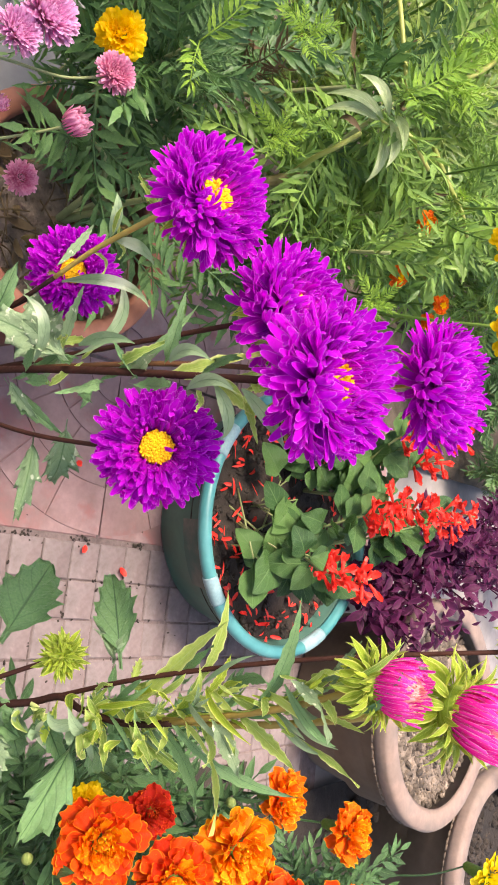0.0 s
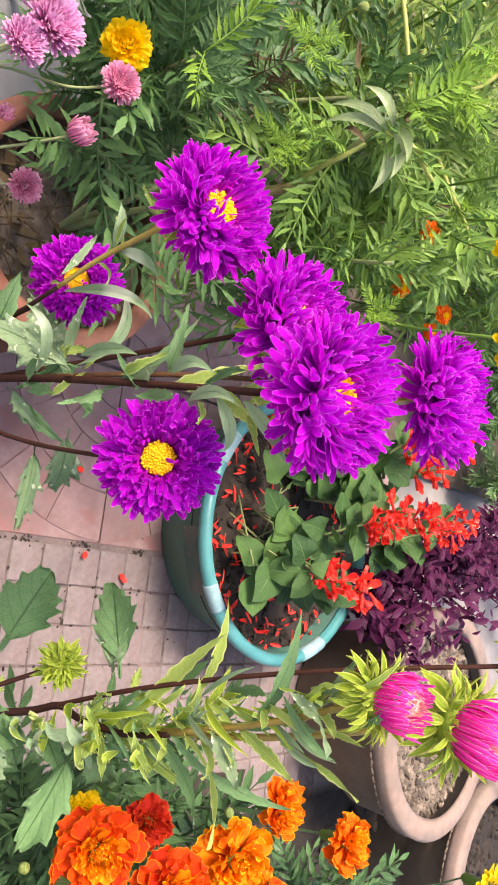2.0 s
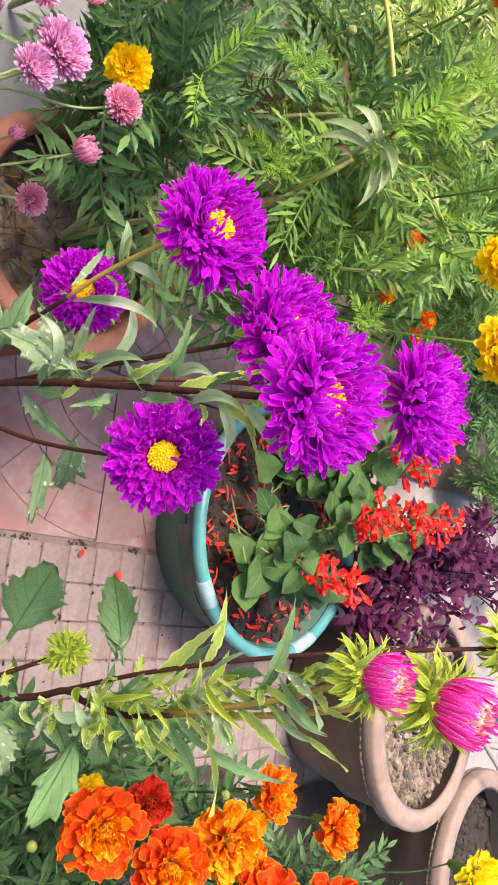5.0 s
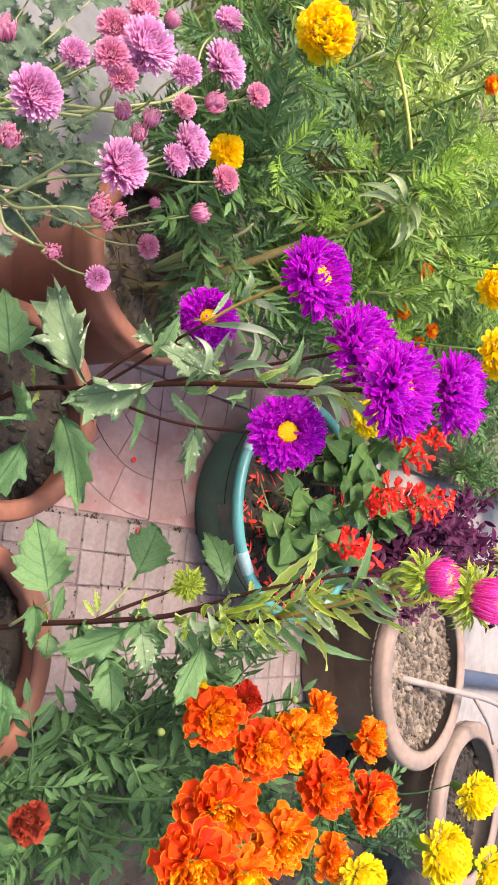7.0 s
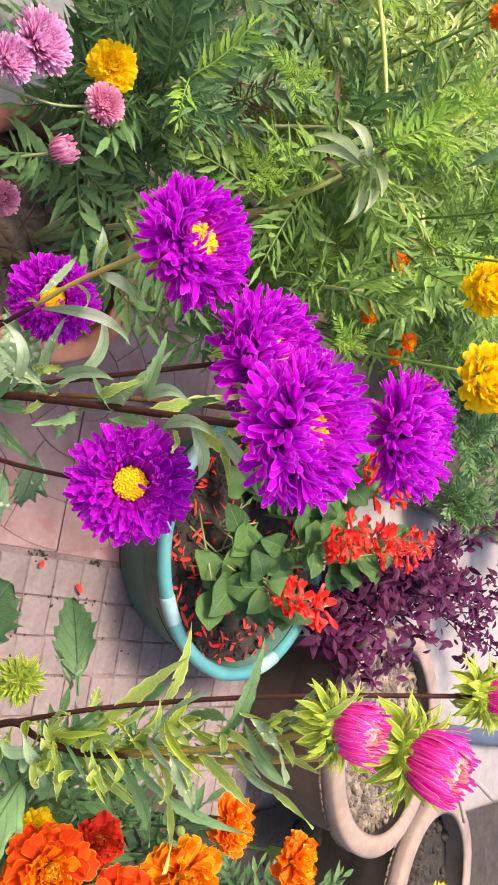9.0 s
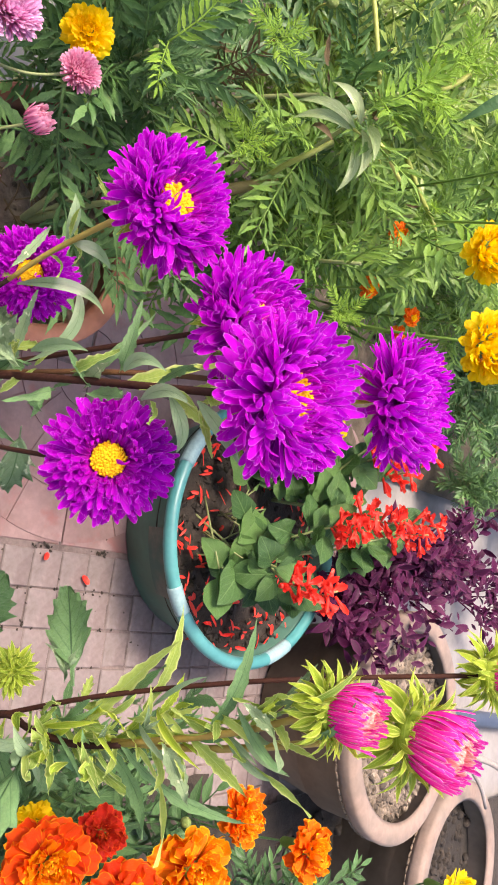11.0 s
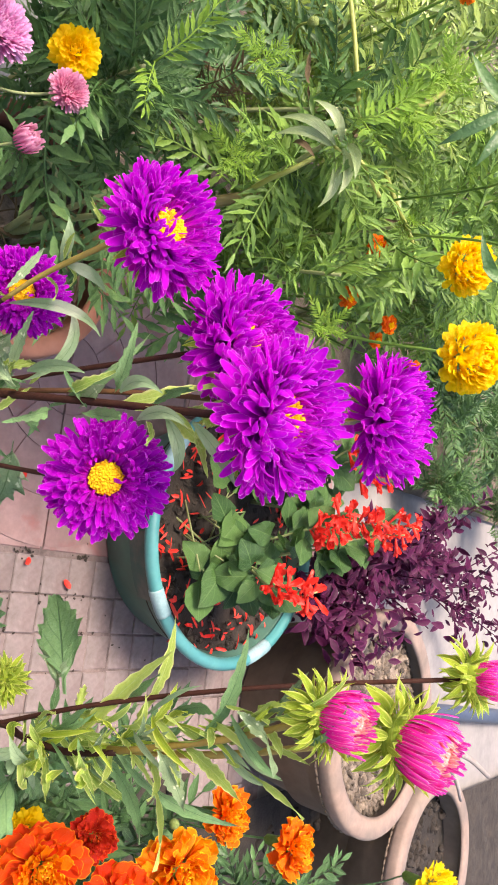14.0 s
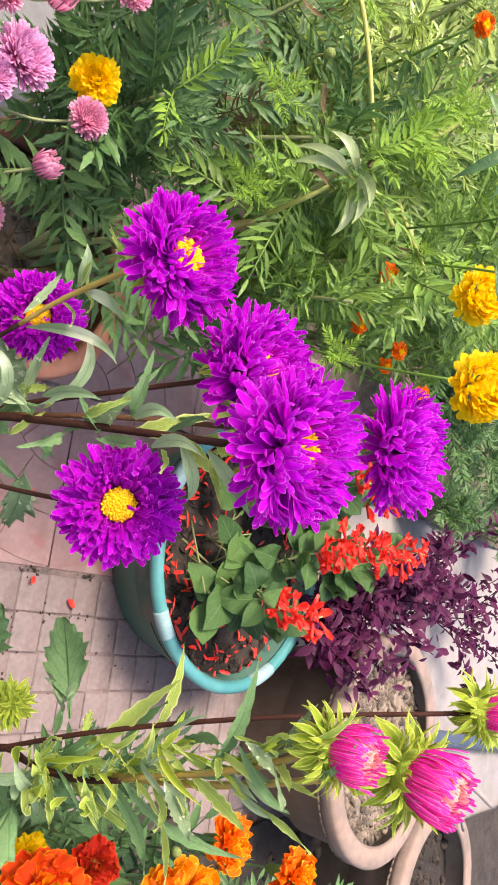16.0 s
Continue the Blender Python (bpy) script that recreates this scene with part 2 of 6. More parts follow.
DUST = solid("dried_mud", (0.10, 0.105, 0.085), (0.17, 0.16, 0.135), 20, 0.9, 0.3, 0.002, stain=(0.055, 0.10, 0.08), stain_scale=14, stain_at=(0.45, 0.6))
STICK = solid("dry_stick", (0.21, 0.175, 0.155), (0.31, 0.265, 0.24), 30, 0.85, 0.3, 0.002)
NAVY = solid("navy_hose", (0.03, 0.04, 0.07), (0.05, 0.065, 0.10), 10, 0.5, 0.1, 0.001)

# ---- geometry: vertices, quads, and blade coordinates ----


def blade(length, width, n=6, cols=2, shape="lance", fold=0.25, curl=0.3, teeth=0.0, ripple=0.0, waves=3.0, stalk=0.0, sway=0.0):
    """A petal, leaf or leaflet along +Y, facing +Z."""
    vs, s = np.linspace(0, 1, n + 1), np.linspace(-1, 1, cols + 1)
    if shape == "lance":
        w = np.sin(np.pi * np.clip(vs, 0.02, 0.985) ** 0.85)
    elif shape == "spoon":
        vs = np.interp(vs, [0, 0.5, 0.75, 1], [0, 0.62, 0.9, 1])
        w = np.interp(vs, [0, 0.25, 0.5, 0.78, 0.9, 0.97, 1.0], [0.32, 0.6, 0.86, 1.0, 0.9, 0.58, 0.16])
    elif shape == "blunt":
        vs = np.interp(vs, [0, 0.5, 0.75, 1], [0, 0.62, 0.9, 1])
        w = np.interp(vs, [0, 0.25, 0.5, 0.78, 0.9, 0.97, 1.0], [0.34, 0.62, 0.84, 1.0, 0.98, 0.8, 0.42])
    elif shape == "fan":
        vs = np.interp(vs, [0, 0.5, 1], [0, 0.66, 1])
        w = np.interp(vs, [0, 0.3, 0.6, 0.8, 0.92, 1.0], [0.16, 0.5, 0.9, 1.0, 0.8, 0.3])
    elif shape == "strap":
        w = np.minimum(1, 0.5 + vs * 2) * np.clip((1.02 - vs) * 3.5, 0.08, 1)
    else:
        w = np.interp(vs, [0, 0.06, 0.25, 0.5, 0.8, 0.97, 1.0], [0.06, 0.45, 1.0, 0.92, 0.5, 0.12, 0.02])
    if stalk:
        w = np.where(vs < stalk, 0.07, np.interp((vs - stalk) / (1 - stalk), [0, 0.08, 0.28, 0.55, 0.8, 0.97, 1.0], [0.08, 0.55, 1.0, 0.9, 0.55, 0.14, 0.02]))
    W = np.repeat(w[:, None], cols + 1, 1)
    if teeth:
        W[:, [0, -1]] *= 1 + teeth * ((0.5 - np.arange(n + 1) % 2) * (1.0 + 0.6 * np.sin(np.arange(n + 1) * 1.9)))[:, None] * np.array([[1.0, 0.8]])
    a = curl * vs
    step = np.diff(vs) * length
    y = np.concatenate([[0], np.cumsum(np.cos(a[1:]) * step)])
    z = np.concatenate([[0], np.cumsum(np.sin(a[1:]) * step)])
    X = s[None, :] * W * width / 2
    lean = sway * length * vs[:, None] ** 2
    Z = z[:, None] + fold * np.abs(X) + ripple * width * np.sin(vs[:, None] * waves * 6.28 + s[None, :] * 1.7) * np.abs(s[None, :])
    Y = np.repeat(y[:, None], cols + 1, 1)
    V = np.stack([X + lean, Y, Z], -1).reshape(-1, 3)
    i, j = np.meshgrid(np.arange(n), np.arange(cols), indexing="ij")
    k = (i * (cols + 1) + j).ravel()
    Q = np.stack([k, k + 1, k + cols + 2, k + cols + 1], -1)
    UVv = np.stack([np.repeat((s[None, :] + 1) / 2, n + 1, 0), np.repeat(vs[:, None], cols + 1, 1)], -1).reshape(-1, 2)
    return V, Q, UVv


def quill(length, width, curl=0.5, hook=0.0, roll=1.2, sway=0.0, twist=0.0, n=8, cols=4):
    """A strap petal along +Y with rolled margins, a pointed tip and a bend that tightens towards it."""
    v, s = np.interp(np.linspace(0, 1, n + 1), [0, 0.5, 0.78, 1], [0, 0.6, 0.92, 1]), np.linspace(-1, 1, cols + 1)
    w = np.interp(v, [0, 0.25, 0.5, 0.7, 0.85, 0.95, 1.0], [0.38, 0.70, 0.92, 1.0, 0.92, 0.68, 0.34]) * width / 2
    a = curl * v + hook * np.clip(v - 0.55, 0, 1) ** 2 * 5
    step = np.diff(v, prepend=0) * length
    y, z = np.cumsum(np.cos(a) * step), np.cumsum(np.sin(a) * step)
    phi = roll * s[None, :] * (1.1 - 0.45 * v[:, None])
    x, h = w[:, None] * np.sin(phi) / max(roll, 0.5), w[:, None] * (1 - np.cos(phi)) / max(roll, 0.5)
    turn = twist * v[:, None]
    x, h = x * np.cos(turn) - h * np.sin(turn), x * np.sin(turn) + h * np.cos(turn)
    V = np.stack([x + sway * length * v[:, None] ** 2, y[:, None] - h * np.sin(a)[:, None], z[:, None] + h * np.cos(a)[:, None]], -1).reshape(-1, 3)
    g = blade(1, 1, n, cols)
    side = np.maximum(np.abs(s)[None, :] ** 1.5, np.clip(v[:, None] * 2.2 - 1.2, 0, 1) ** 4)
    return V, g[1], np.stack([0.5 + 0.5 * side, np.repeat(v[:, None], cols + 1, 1)], -1).reshape(-1, 2)


def ruffle(length, width, curl=0.3, wave=0.14, phase=0.0, n=6, cols=9):
    """A broad marigold petal along +Y with a waved, faintly notched rim."""
    v, s = np.linspace(0, 1, n + 1) ** 0.8, np.linspace(-1, 1, cols + 1)
    w = np.interp(v, [0, 0.25, 0.5, 0.75, 0.9, 1.0], [0.14, 0.46, 0.8, 1.0, 0.98, 0.80]) * width / 2
    a = curl * v
    step = np.diff(v, prepend=0) * length
    y, z = np.cumsum(np.cos(a) * step), np.cumsum(np.sin(a) * step)
    rim = np.cos(s * 1.35) * 0.16 - 0.16 + 0.035 * np.cos(s * 7 + phase)
    X = s[None, :] * w[:, None]
    Y = y[:, None] + length * rim[None, :] * (v[:, None] ** 3)
    Z = z[:, None] + wave * width * v[:, None] ** 2 * (np.sin(s * 4.2 + phase) + 0.5 * np.sin(s * 8.1 + 2 * phase))[None, :] + 0.25 * np.abs(X)
    side = np.maximum(np.abs(s)[None, :] ** 3 * np.ones_like(X), v[:, None] ** 9)
    g = blade(1, 1, n, cols)
    return np.stack([X, Y, Z], -1).reshape(-1, 3), g[1], np.stack([0.5 + 0.5 * side, np.repeat(v[:, None], cols + 1, 1)], -1).reshape(-1, 2)


def lobed(width, lobes, depth, fold, curl, wave, sway, n=30, cols=8, stalk=0.14, phase=0.0):
    """A coarsely lobed leaf of length 1 along +Y: teeth that point forwards, quilted between the veins."""
    v, s = np.linspace(0, 1, n + 1), np.linspace(-1, 1, cols + 1)
    b = np.clip((v - stalk) / (1 - stalk), 0, 1)
    env = np.interp(b, [0, 0.07, 0.2, 0.42, 0.7, 0.9, 1.0], [0.05, 0.48, 0.9, 1.0, 0.62, 0.26, 0.02])
    env = np.where(v < stalk, 0.05, env)
    X, Y = np.zeros((n + 1, cols + 1)), np.zeros((n + 1, cols + 1))
    for j, t in enumerate(s):
        k = (b * lobes + (0.5 if t > 0 else 0.0) + phase) % 1.0
        saw = k ** 1.7 if depth else k
        fine = ((b * lobes * 2.5) % 1.0) * 0.22
        edge = (abs(t) ** 3) * np.clip(b * 8, 0, 1)
        X[:, j] = t * env * (1 - depth * edge * (1 - saw) - depth * edge * fine) * width / 2
        Y[:, j] = 0.10 * depth * edge * saw
    a = curl * v
    y = np.concatenate([[0], np.cumsum(np.cos(a[1:]) / n)])
    z = np.concatenate([[0], np.cumsum(np.sin(a[1:]) / n)])
    quilt = 0.045 * np.sin((v[:, None] - 0.35 * np.abs(s)[None, :]) * 36) * np.sin(np.abs(s)[None, :] * 2.6)
    Z = z[:, None] + fold * np.abs(X) + quilt * width + wave * width * np.sin(v[:, None] * 9 + s[None, :] * 2.2 + phase * 6) * s[None, :] ** 2
    V = np.stack([X + sway * v[:, None] ** 2, y[:, None] + Y, Z], -1).reshape(-1, 3)
    g = blade(1, 1, n, cols)
    return V, g[1], g[2]


def ribbon(points, width, n=14):
    """A narrow leaf that follows a bent line, its upper side towards -y."""
    p0, p1, p2 = (np.array(p, float) for p in points)
    t = np.linspace(0, 1, n + 1)[:, None]
    P = (1 - t) ** 2 * p0 + 2 * t * (1 - t) * p1 + t * t * p2
    d = np.gradient(P, axis=0)
    d /= np.linalg.norm(d, axis=1)[:, None] + 1e-9
    face = np.array([0.1, -0.75, 0.65])
    side = np.cross(d, face)
    side /= np.linalg.norm(side, axis=1)[:, None] + 1e-9
    up = np.cross(side, d)
    s = np.linspace(-1, 1, 3)
    w = np.sin(np.pi * np.clip(t, 0.03, 0.98) ** 0.8) * width / 2
    V = P[:, None] + side[:, None] * (s[None, :] * w)[:, :, None] + up[:, None] * (np.abs(s)[None, :] * w * 0.5)[:, :, None]
    g = blade(1, 1, n, 2)
    return V.reshape(-1, 3), g[1], g[2]


def tube(points, radii, sides=6, smooth_steps=4):
    """A round stem through the points, closed at its end."""
    P = np.array(points, float)
    r = np.interp(np.linspace(0, 1, len(P)), np.linspace(0, 1, len(radii)), radii)
    if smooth_steps > 1 and len(P) > 2:
        out, rr = [], []
        ext = np.vstack([2 * P[0] - P[1], P, 2 * P[-1] - P[-2]])
        for i in range(len(P) - 1):
            p0, p1, p2, p3 = ext[i:i + 4]
            for t in np.arange(smooth_steps) / smooth_steps:
                out.append(0.5 * (2 * p1 + (p2 - p0) * t + (2 * p0 - 5 * p1 + 4 * p2 - p3) * t * t + (3 * p1 - p0 - 3 * p2 + p3) * t ** 3))
                rr.append(r[i] + (r[i + 1] - r[i]) * t)
        P, r = np.array(out + [P[-1]]), np.array(rr + [r[-1]])
    d = np.gradient(P, axis=0)
    d /= np.linalg.norm(d, axis=1)[:, None] + 1e-9
    ref = np.array([0.31, 0.95, 0.05])
    a = np.cross(d, ref)
    a /= np.linalg.norm(a, axis=1)[:, None] + 1e-9
    b = np.cross(d, a)
    ang = np.linspace(0, 2 * np.pi, sides, endpoint=False)
    V = (P[:, None] + r[:, None, None] * (a[:, None] * np.cos(ang)[None, :, None] + b[:, None] * np.sin(ang)[None, :, None])).reshape(-1, 3)
    V = np.vstack([V, P[:1], P[-1:]])
    Q, n = [], len(P)
    for i in range(n - 1):
        for j in range(sides):
            k = (j + 1) % sides
            Q.append((i * sides + j, i * sides + k, (i + 1) * sides + k, (i + 1) * sides + j))
    for j in range(0, sides, 2):
        k, l = (j + 1) % sides, (j + 2) % sides
        Q.append((n * sides, l, k, j))
        q = (n - 1) * sides
        Q.append((n * sides + 1, q + j, q + k, q + l))
    uv = np.stack([np.tile(ang / 6.28, n), np.repeat(np.linspace(0, 1, n), sides)], -1)
    return V, np.array(Q), np.vstack([uv, [[0.5, 0], [0.5, 1]]])


def lathe(profile, sides=40, wobble=0.0, seed=1.0):
    """A turned form about +Z from (radius, height) pairs."""
    pr = np.array(profile, float)
    ang = np.linspace(0, 2 * np.pi, sides, endpoint=False)
    rad = pr[:, 0][:, None] * (1 + wobble * np.sin(ang * 3 + seed)[None, :] + 0.6 * wobble * np.sin(ang * 7 + 2 * seed)[None, :])
    V = np.stack([rad * np.cos(ang), rad * np.sin(ang), np.repeat(pr[:, 1][:, None], sides, 1)], -1).reshape(-1, 3)
    n = len(pr)
    i, j = np.meshgrid(np.arange(n - 1), np.arange(sides), indexing="ij")
    k = (j + 1) % sides
    Q = np.stack([i * sides + j, i * sides + k, (i + 1) * sides + k, (i + 1) * sides + j], -1).reshape(-1, 4)
    uv = np.stack([np.tile(ang / 6.28, n), np.repeat(np.linspace(0, 1, n), sides)], -1)
    return V, Q, uv


def clod(seed, flat=0.7):
    """A rough lump about 1 across."""
    rs = np.random.RandomState(seed)
    th = np.array([0.15, 0.75, 1.4, 2.1, 2.95])
    V, Q, uv = lathe([(math.sin(t) * 0.5, math.cos(t) * 0.5 * flat) for t in th], 7)
    return V * (1 + rs.uniform(-0.28, 0.28, (len(V), 1))), Q[:, ::-1], uv


def arr(m):
    return np.array(m)


def moved(g, m):
    m = arr(m)
    return g[0] @ m[:3, :3].T + m[:3, 3], g[1], g[2]


def joined(pieces):
    V, Q, U, n = [], [], [], 0
    for g in pieces:
        V.append(g[0]), Q.append(g[1] + n), U.append(g[2])
        n += len(g[0])
    return np.vstack(V), np.vstack(Q), np.vstack(U)


def mesh(name, g, material, smooth=True):
    V, Q, U = g
    me = bpy.data.meshes.new(name)
    me.vertices.add(len(V)), me.loops.add(Q.size), me.polygons.add(len(Q))
    me.vertices.foreach_set("co", V.astype(np.float32).ravel())
    me.loops.foreach_set("vertex_index", Q.astype(np.int32).ravel())
    me.polygons.foreach_set("loop_start", np.arange(0, Q.size, 4, dtype=np.int32))
    me.polygons.foreach_set("use_smooth", np.full(len(Q), smooth))
    me.uv_layers.new(name="UVMap").data.foreach_set("uv", U[Q.ravel()].astype(np.float32).ravel())
    me.materials.append(material)
    me.update(calc_edges=True)
    me.validate()
    return me


def world_of(ob):
    m = ob.matrix_basis.copy()
    while ob.parent:
        ob = ob.parent
        m = ob.matrix_basis @ m
    return m


def part(name, me, parent, m=None, label="", kind=""):
    """One mesh under a thing or a part, at the world pose m."""
    ob = new(name, me)
    ob.parent = parent
    ob.matrix_basis = world_of(parent).inverted() @ (m or Matrix())
    return tagged(ob, label, kind=kind)


def thing(name, place, label, category, group="", kind=""):
    ob = new(name)
    ob.empty_display_size = 0.02
    ob.location = place
    return tagged(ob, label, category, group, kind)


def aim(place, up, spin=0.0, size=1.0):
    """A pose whose +Z points along up."""
    q = Vector(up).normalized().to_track_quat("Z", "Y").to_matrix().to_4x4()
    return Matrix.Translation(place) @ q @ Matrix.Rotation(spin, 4, "Z") @ Matrix.Diagonal((size, size, size, 1))


def along(base, tip, face, width=1.0):
    """A pose that lays a blade of length 1 from base to tip, its upper side towards face."""
    y = Vector(tip) - Vector(base)
    size = y.length
    y.normalize()
    x = y.cross(Vector(face)).normalized()
    z = x.cross(y)
    m = Matrix((x * size * width, y * size, z * size)).transposed().to_4x4()
    m.translation = Vector(base)
    return m


def whorl(rnd, count, radius, length, rise, template, jitter=0.15, start=0.0, height=0.0, spin=0.4):
    """Poses of petals round +Z; rise in degrees above the flat."""
    out = []
    for i in range(count):
        a = start + 2 * math.pi * (i + rnd.uniform(-0.35, 0.35)) / count
        e = radians(rise + rnd.uniform(-1, 1) * 60 * jitter)
        size = length * rnd.uniform(1 - jitter, 1 + jitter * 0.6)
        out.append((rnd.randrange(len(template)), Matrix.Rotation(a, 4, "Z") @ Matrix.Translation((0, radius, height)) @ Matrix.Rotation(e, 4, "X")
                    @ Matrix.Rotation(rnd.uniform(-spin, spin), 4, "Y") @ Matrix.Diagonal((size, size, size, 1))))
    return out

# ---- ground, paving, soil ----
GRID = radians(-11.2)  # the paving's turn
UX, UY = math.cos(GRID), math.sin(GRID)


def paving(u, v, z=0.0):
    return Vector((u * UX - v * UY, u * UY + v * UX, z))


def slab(u0, v0, u1, v1, z0, z1):
    """A flat piece with a worn upper edge, in its own middle."""
    a, b, e = (u1 - u0) / 2, (v1 - v0) / 2, 0.0015
    V = [(s * p, t * q, z) for p, q, z in ((a, b, z0), (a, b, z1 - e), (a - e, b - e, z1)) for s, t in ((-1, -1), (1, -1), (1, 1), (-1, 1))]
    Q = [(i + j, i + (j + 1) % 4, i + 4 + (j + 1) % 4, i + 4 + j) for i in (0, 4) for j in range(4)] + [(8, 9, 10, 11), (3, 2, 1, 0)]
    return np.array(V), np.array(Q), np.array(V)[:, :2] * 4


def sheet(u0, v0, u1, v1, z, nu=2, nv=2, rough=0.0, seed=0):
    rs = np.random.RandomState(seed)
    gu, gv = np.meshgrid(np.linspace(u0, u1, nu + 1), np.linspace(v0, v1, nv + 1), indexing="ij")
    V = np.stack([gu * UX - gv * UY, gu * UY + gv * UX, z + rs.uniform(-rough, rough, gu.shape)], -1).reshape(-1, 3)
    i, j = np.meshgrid(np.arange(nu), np.arange(nv), indexing="ij")
    k = (i * (nv + 1) + j).ravel()
    return V, np.stack([k, k + nv + 1, k + nv + 2, k + 1], -1), V[:, :2]


ground = tagged(new("ground", mesh("ground", sheet(-40, -40, 40, 40, -0.012), CONCRETE)), "pale grey concrete ground with dusty stains", "ground", kind="structure")
pavement = tagged(new("pavement", mesh("pavement", sheet(-0.506, -0.5, 0.62, 1.22, -0.0028), GROUT)), "pink concrete pavers with dark dirty joints", "pavement", kind="structure")
tagged(new("cement_strip", mesh("cement_strip", sheet(-1.6, -0.6, -0.51, 1.0, -0.004), CEMENT)), "dull grey cement strip beside the pavers", "pavement", kind="structure")
soil_bed = [sheet(0.30, 0.32, 0.95, 1.0, 0.012, 26, 28, 0.008, 4)]
# this dark sheet stands in for the deep shade between the brown pots
soil_bed.append(sheet(0.37, 1.0, 1.0, 1.72, 0.010, 20, 24, 0.006, 5))
soil_bed.append(sheet(0.50, 1.72, 1.6, 2.7, 0.010, 20, 20, 0.006, 6))
rs = random.Random(5)
for i in range(260):
    p = paving(rs.uniform(0.28, 0.97) if i % 2 else rs.uniform(0.38, 0.98), rs.uniform(0.30, 1.02) if i % 2 else rs.uniform(1.0, 1.7), 0.012)
    soil_bed.append(moved(clod(i), Matrix.Translation(p) @ Matrix.Rotation(rs.uniform(0, 6), 4, "Z") @ Matrix.Scale(rs.uniform(0.01, 0.03), 4)))
tagged(new("soil_bed", mesh("soil_bed", joined(soil_bed), SOIL)), "dark crumbly soil beside the pink pavers, doubling as shade between the pots", "soil", kind="stuff")

bed = [sheet(-2.4, 1.0, -0.26, 3.4, 0.004, 40, 40, 0.010, 9), sheet(-1.6, 0.62, -0.51, 1.0, 0.006, 30, 12, 0.008, 10)]
for i in range(200):
    p = paving(rs.uniform(-1.1, -0.52), rs.uniform(0.64, 2.2), 0.008)
    bed.append(moved(clod(i % 40), Matrix.Translation(p) @ Matrix.Rotation(rs.uniform(0, 6), 4, "Z") @ Matrix.Scale(rs.uniform(0.008, 0.03), 4)))
tagged(new("soil_bed", mesh("soil_bed_brown", joined(bed), SOIL_BROWN)), "brown garden soil under the marigold bushes", "soil", kind="stuff")

# ---- pots ----


def pot(name, place, radius, height, material, label, soil_material, group="flowerpots", rim=0.018, drop=0.035, taper=0.72, clods=260, size=(0.004, 0.012), cord=False, base_z=0.0):
    """A turned pot with a thick rim, filled with soil and clods."""
    root = thing(name, (place[0], place[1], base_z), label, "flowerpot", group)
    h, r, w = height - base_z, radius, 0.019 if cord else 0.011
    here = Matrix.Translation(root.location)
    outer = [(0.0, 0.0), (r * taper, 0.0), (r * (taper + 0.03), 0.006), (r * 0.93, h - rim * 2.4), (r * 0.95, h - rim * 2.1)]
    inner = [(r * 0.93, h - rim), (r * 0.91, h - rim * 2.5), (r * 0.88, h * 0.45), (0.0, h * 0.4)]
    lip = [(r * 0.95, h - rim * 2.1), (r * 0.99, h - rim * 2.0), (r, h - rim * 1.5), (r * 1.005, h - rim * 0.5), (r * 0.995, h - 0.004), (r * 0.975, h), (r - w * 1.5, h), (r - w * 1.9, h - 0.005), (r * 0.93 - 0.004, h - rim)]
    part("body", mesh("pot_body", joined([lathe(outer, 56, 0.004), lathe([(p, q) for p, q in inner], 56)]), material), root, here)
    part("rim", mesh("pot_rim", lathe(lip, 64, 0.004), CLAY_OLD if cord else material), root, here)
    if cord:
        rope = []
        for i in range(90):
            a = 6.2832 * i / 90
            rope.append(moved(clod(i % 5, 1.0), Matrix.Rotation(a, 4, "Z") @ Matrix.Translation((r * 0.985, 0, h - rim * 2.15)) @ Matrix.Diagonal((0.005, 0.014, 0.006, 1))))
        part("roped_band", mesh("roped_band", joined(rope), material), root, here)
    rnd = random.Random(hash_of(place))
    top = h - drop
    ri = r * 0.9
    fill = [lathe([(ri, top - 0.01), (ri * 0.98, top), (ri * 0.6, top + 0.004), (ri * 0.3, top + 0.002), (0.0, top + 0.003)], 40)]
    for i in range(clods):
        a, d = rnd.uniform(0, 6.28), ri * 0.93 * math.sqrt(rnd.random())
        s = rnd.uniform(*size)
        fill.append(moved(clod(i % 40, rnd.uniform(0.5, 0.9)), Matrix.Translation((d * math.cos(a), d * math.sin(a), top + s * 0.15)) @ Euler((rnd.uniform(-1, 1), rnd.uniform(-1, 1), a)).to_matrix().to_4x4() @ Matrix.Diagonal((s * rnd.uniform(0.8, 1.7), s, s, 1))))
    part("soil", mesh("pot_soil", joined(fill), soil_material), root, here, "crumbly soil", "stuff")
    return root


def hash_of(place):
    return int(abs(place[0]) * 7919 + abs(place[1]) * 104729)


pot("flowerpot", (-0.042, 0.215), 0.110, 0.255, CLAY, "terracotta flowerpot of dark soil under the violet asters", SOIL)
pot("flowerpot", (0.195, 0.145), 0.122, 0.245, CLAY, "terracotta flowerpot of dark soil under the pink asters", SOIL)
pot("flowerpot", (-0.208, 0.405), 0.110, 0.285, CLAY, "terracotta flowerpot of leaf litter and soil, holding a marigold", SOIL_DRY, clods=90)
pot("flowerpot", (-0.225, 0.085), 0.110, 0.235, CLAY, "terracotta flowerpot under the pink chrysanthemums", SOIL)
pot("flowerpot", (0.447, 1.207), 0.190, 0.217, CLAY_DIRTY, "weathered brown clay pot filled with dry clods", SOIL_DRY, rim=0.014, clods=1500, size=(0.004, 0.016), cord=True, drop=0.03)
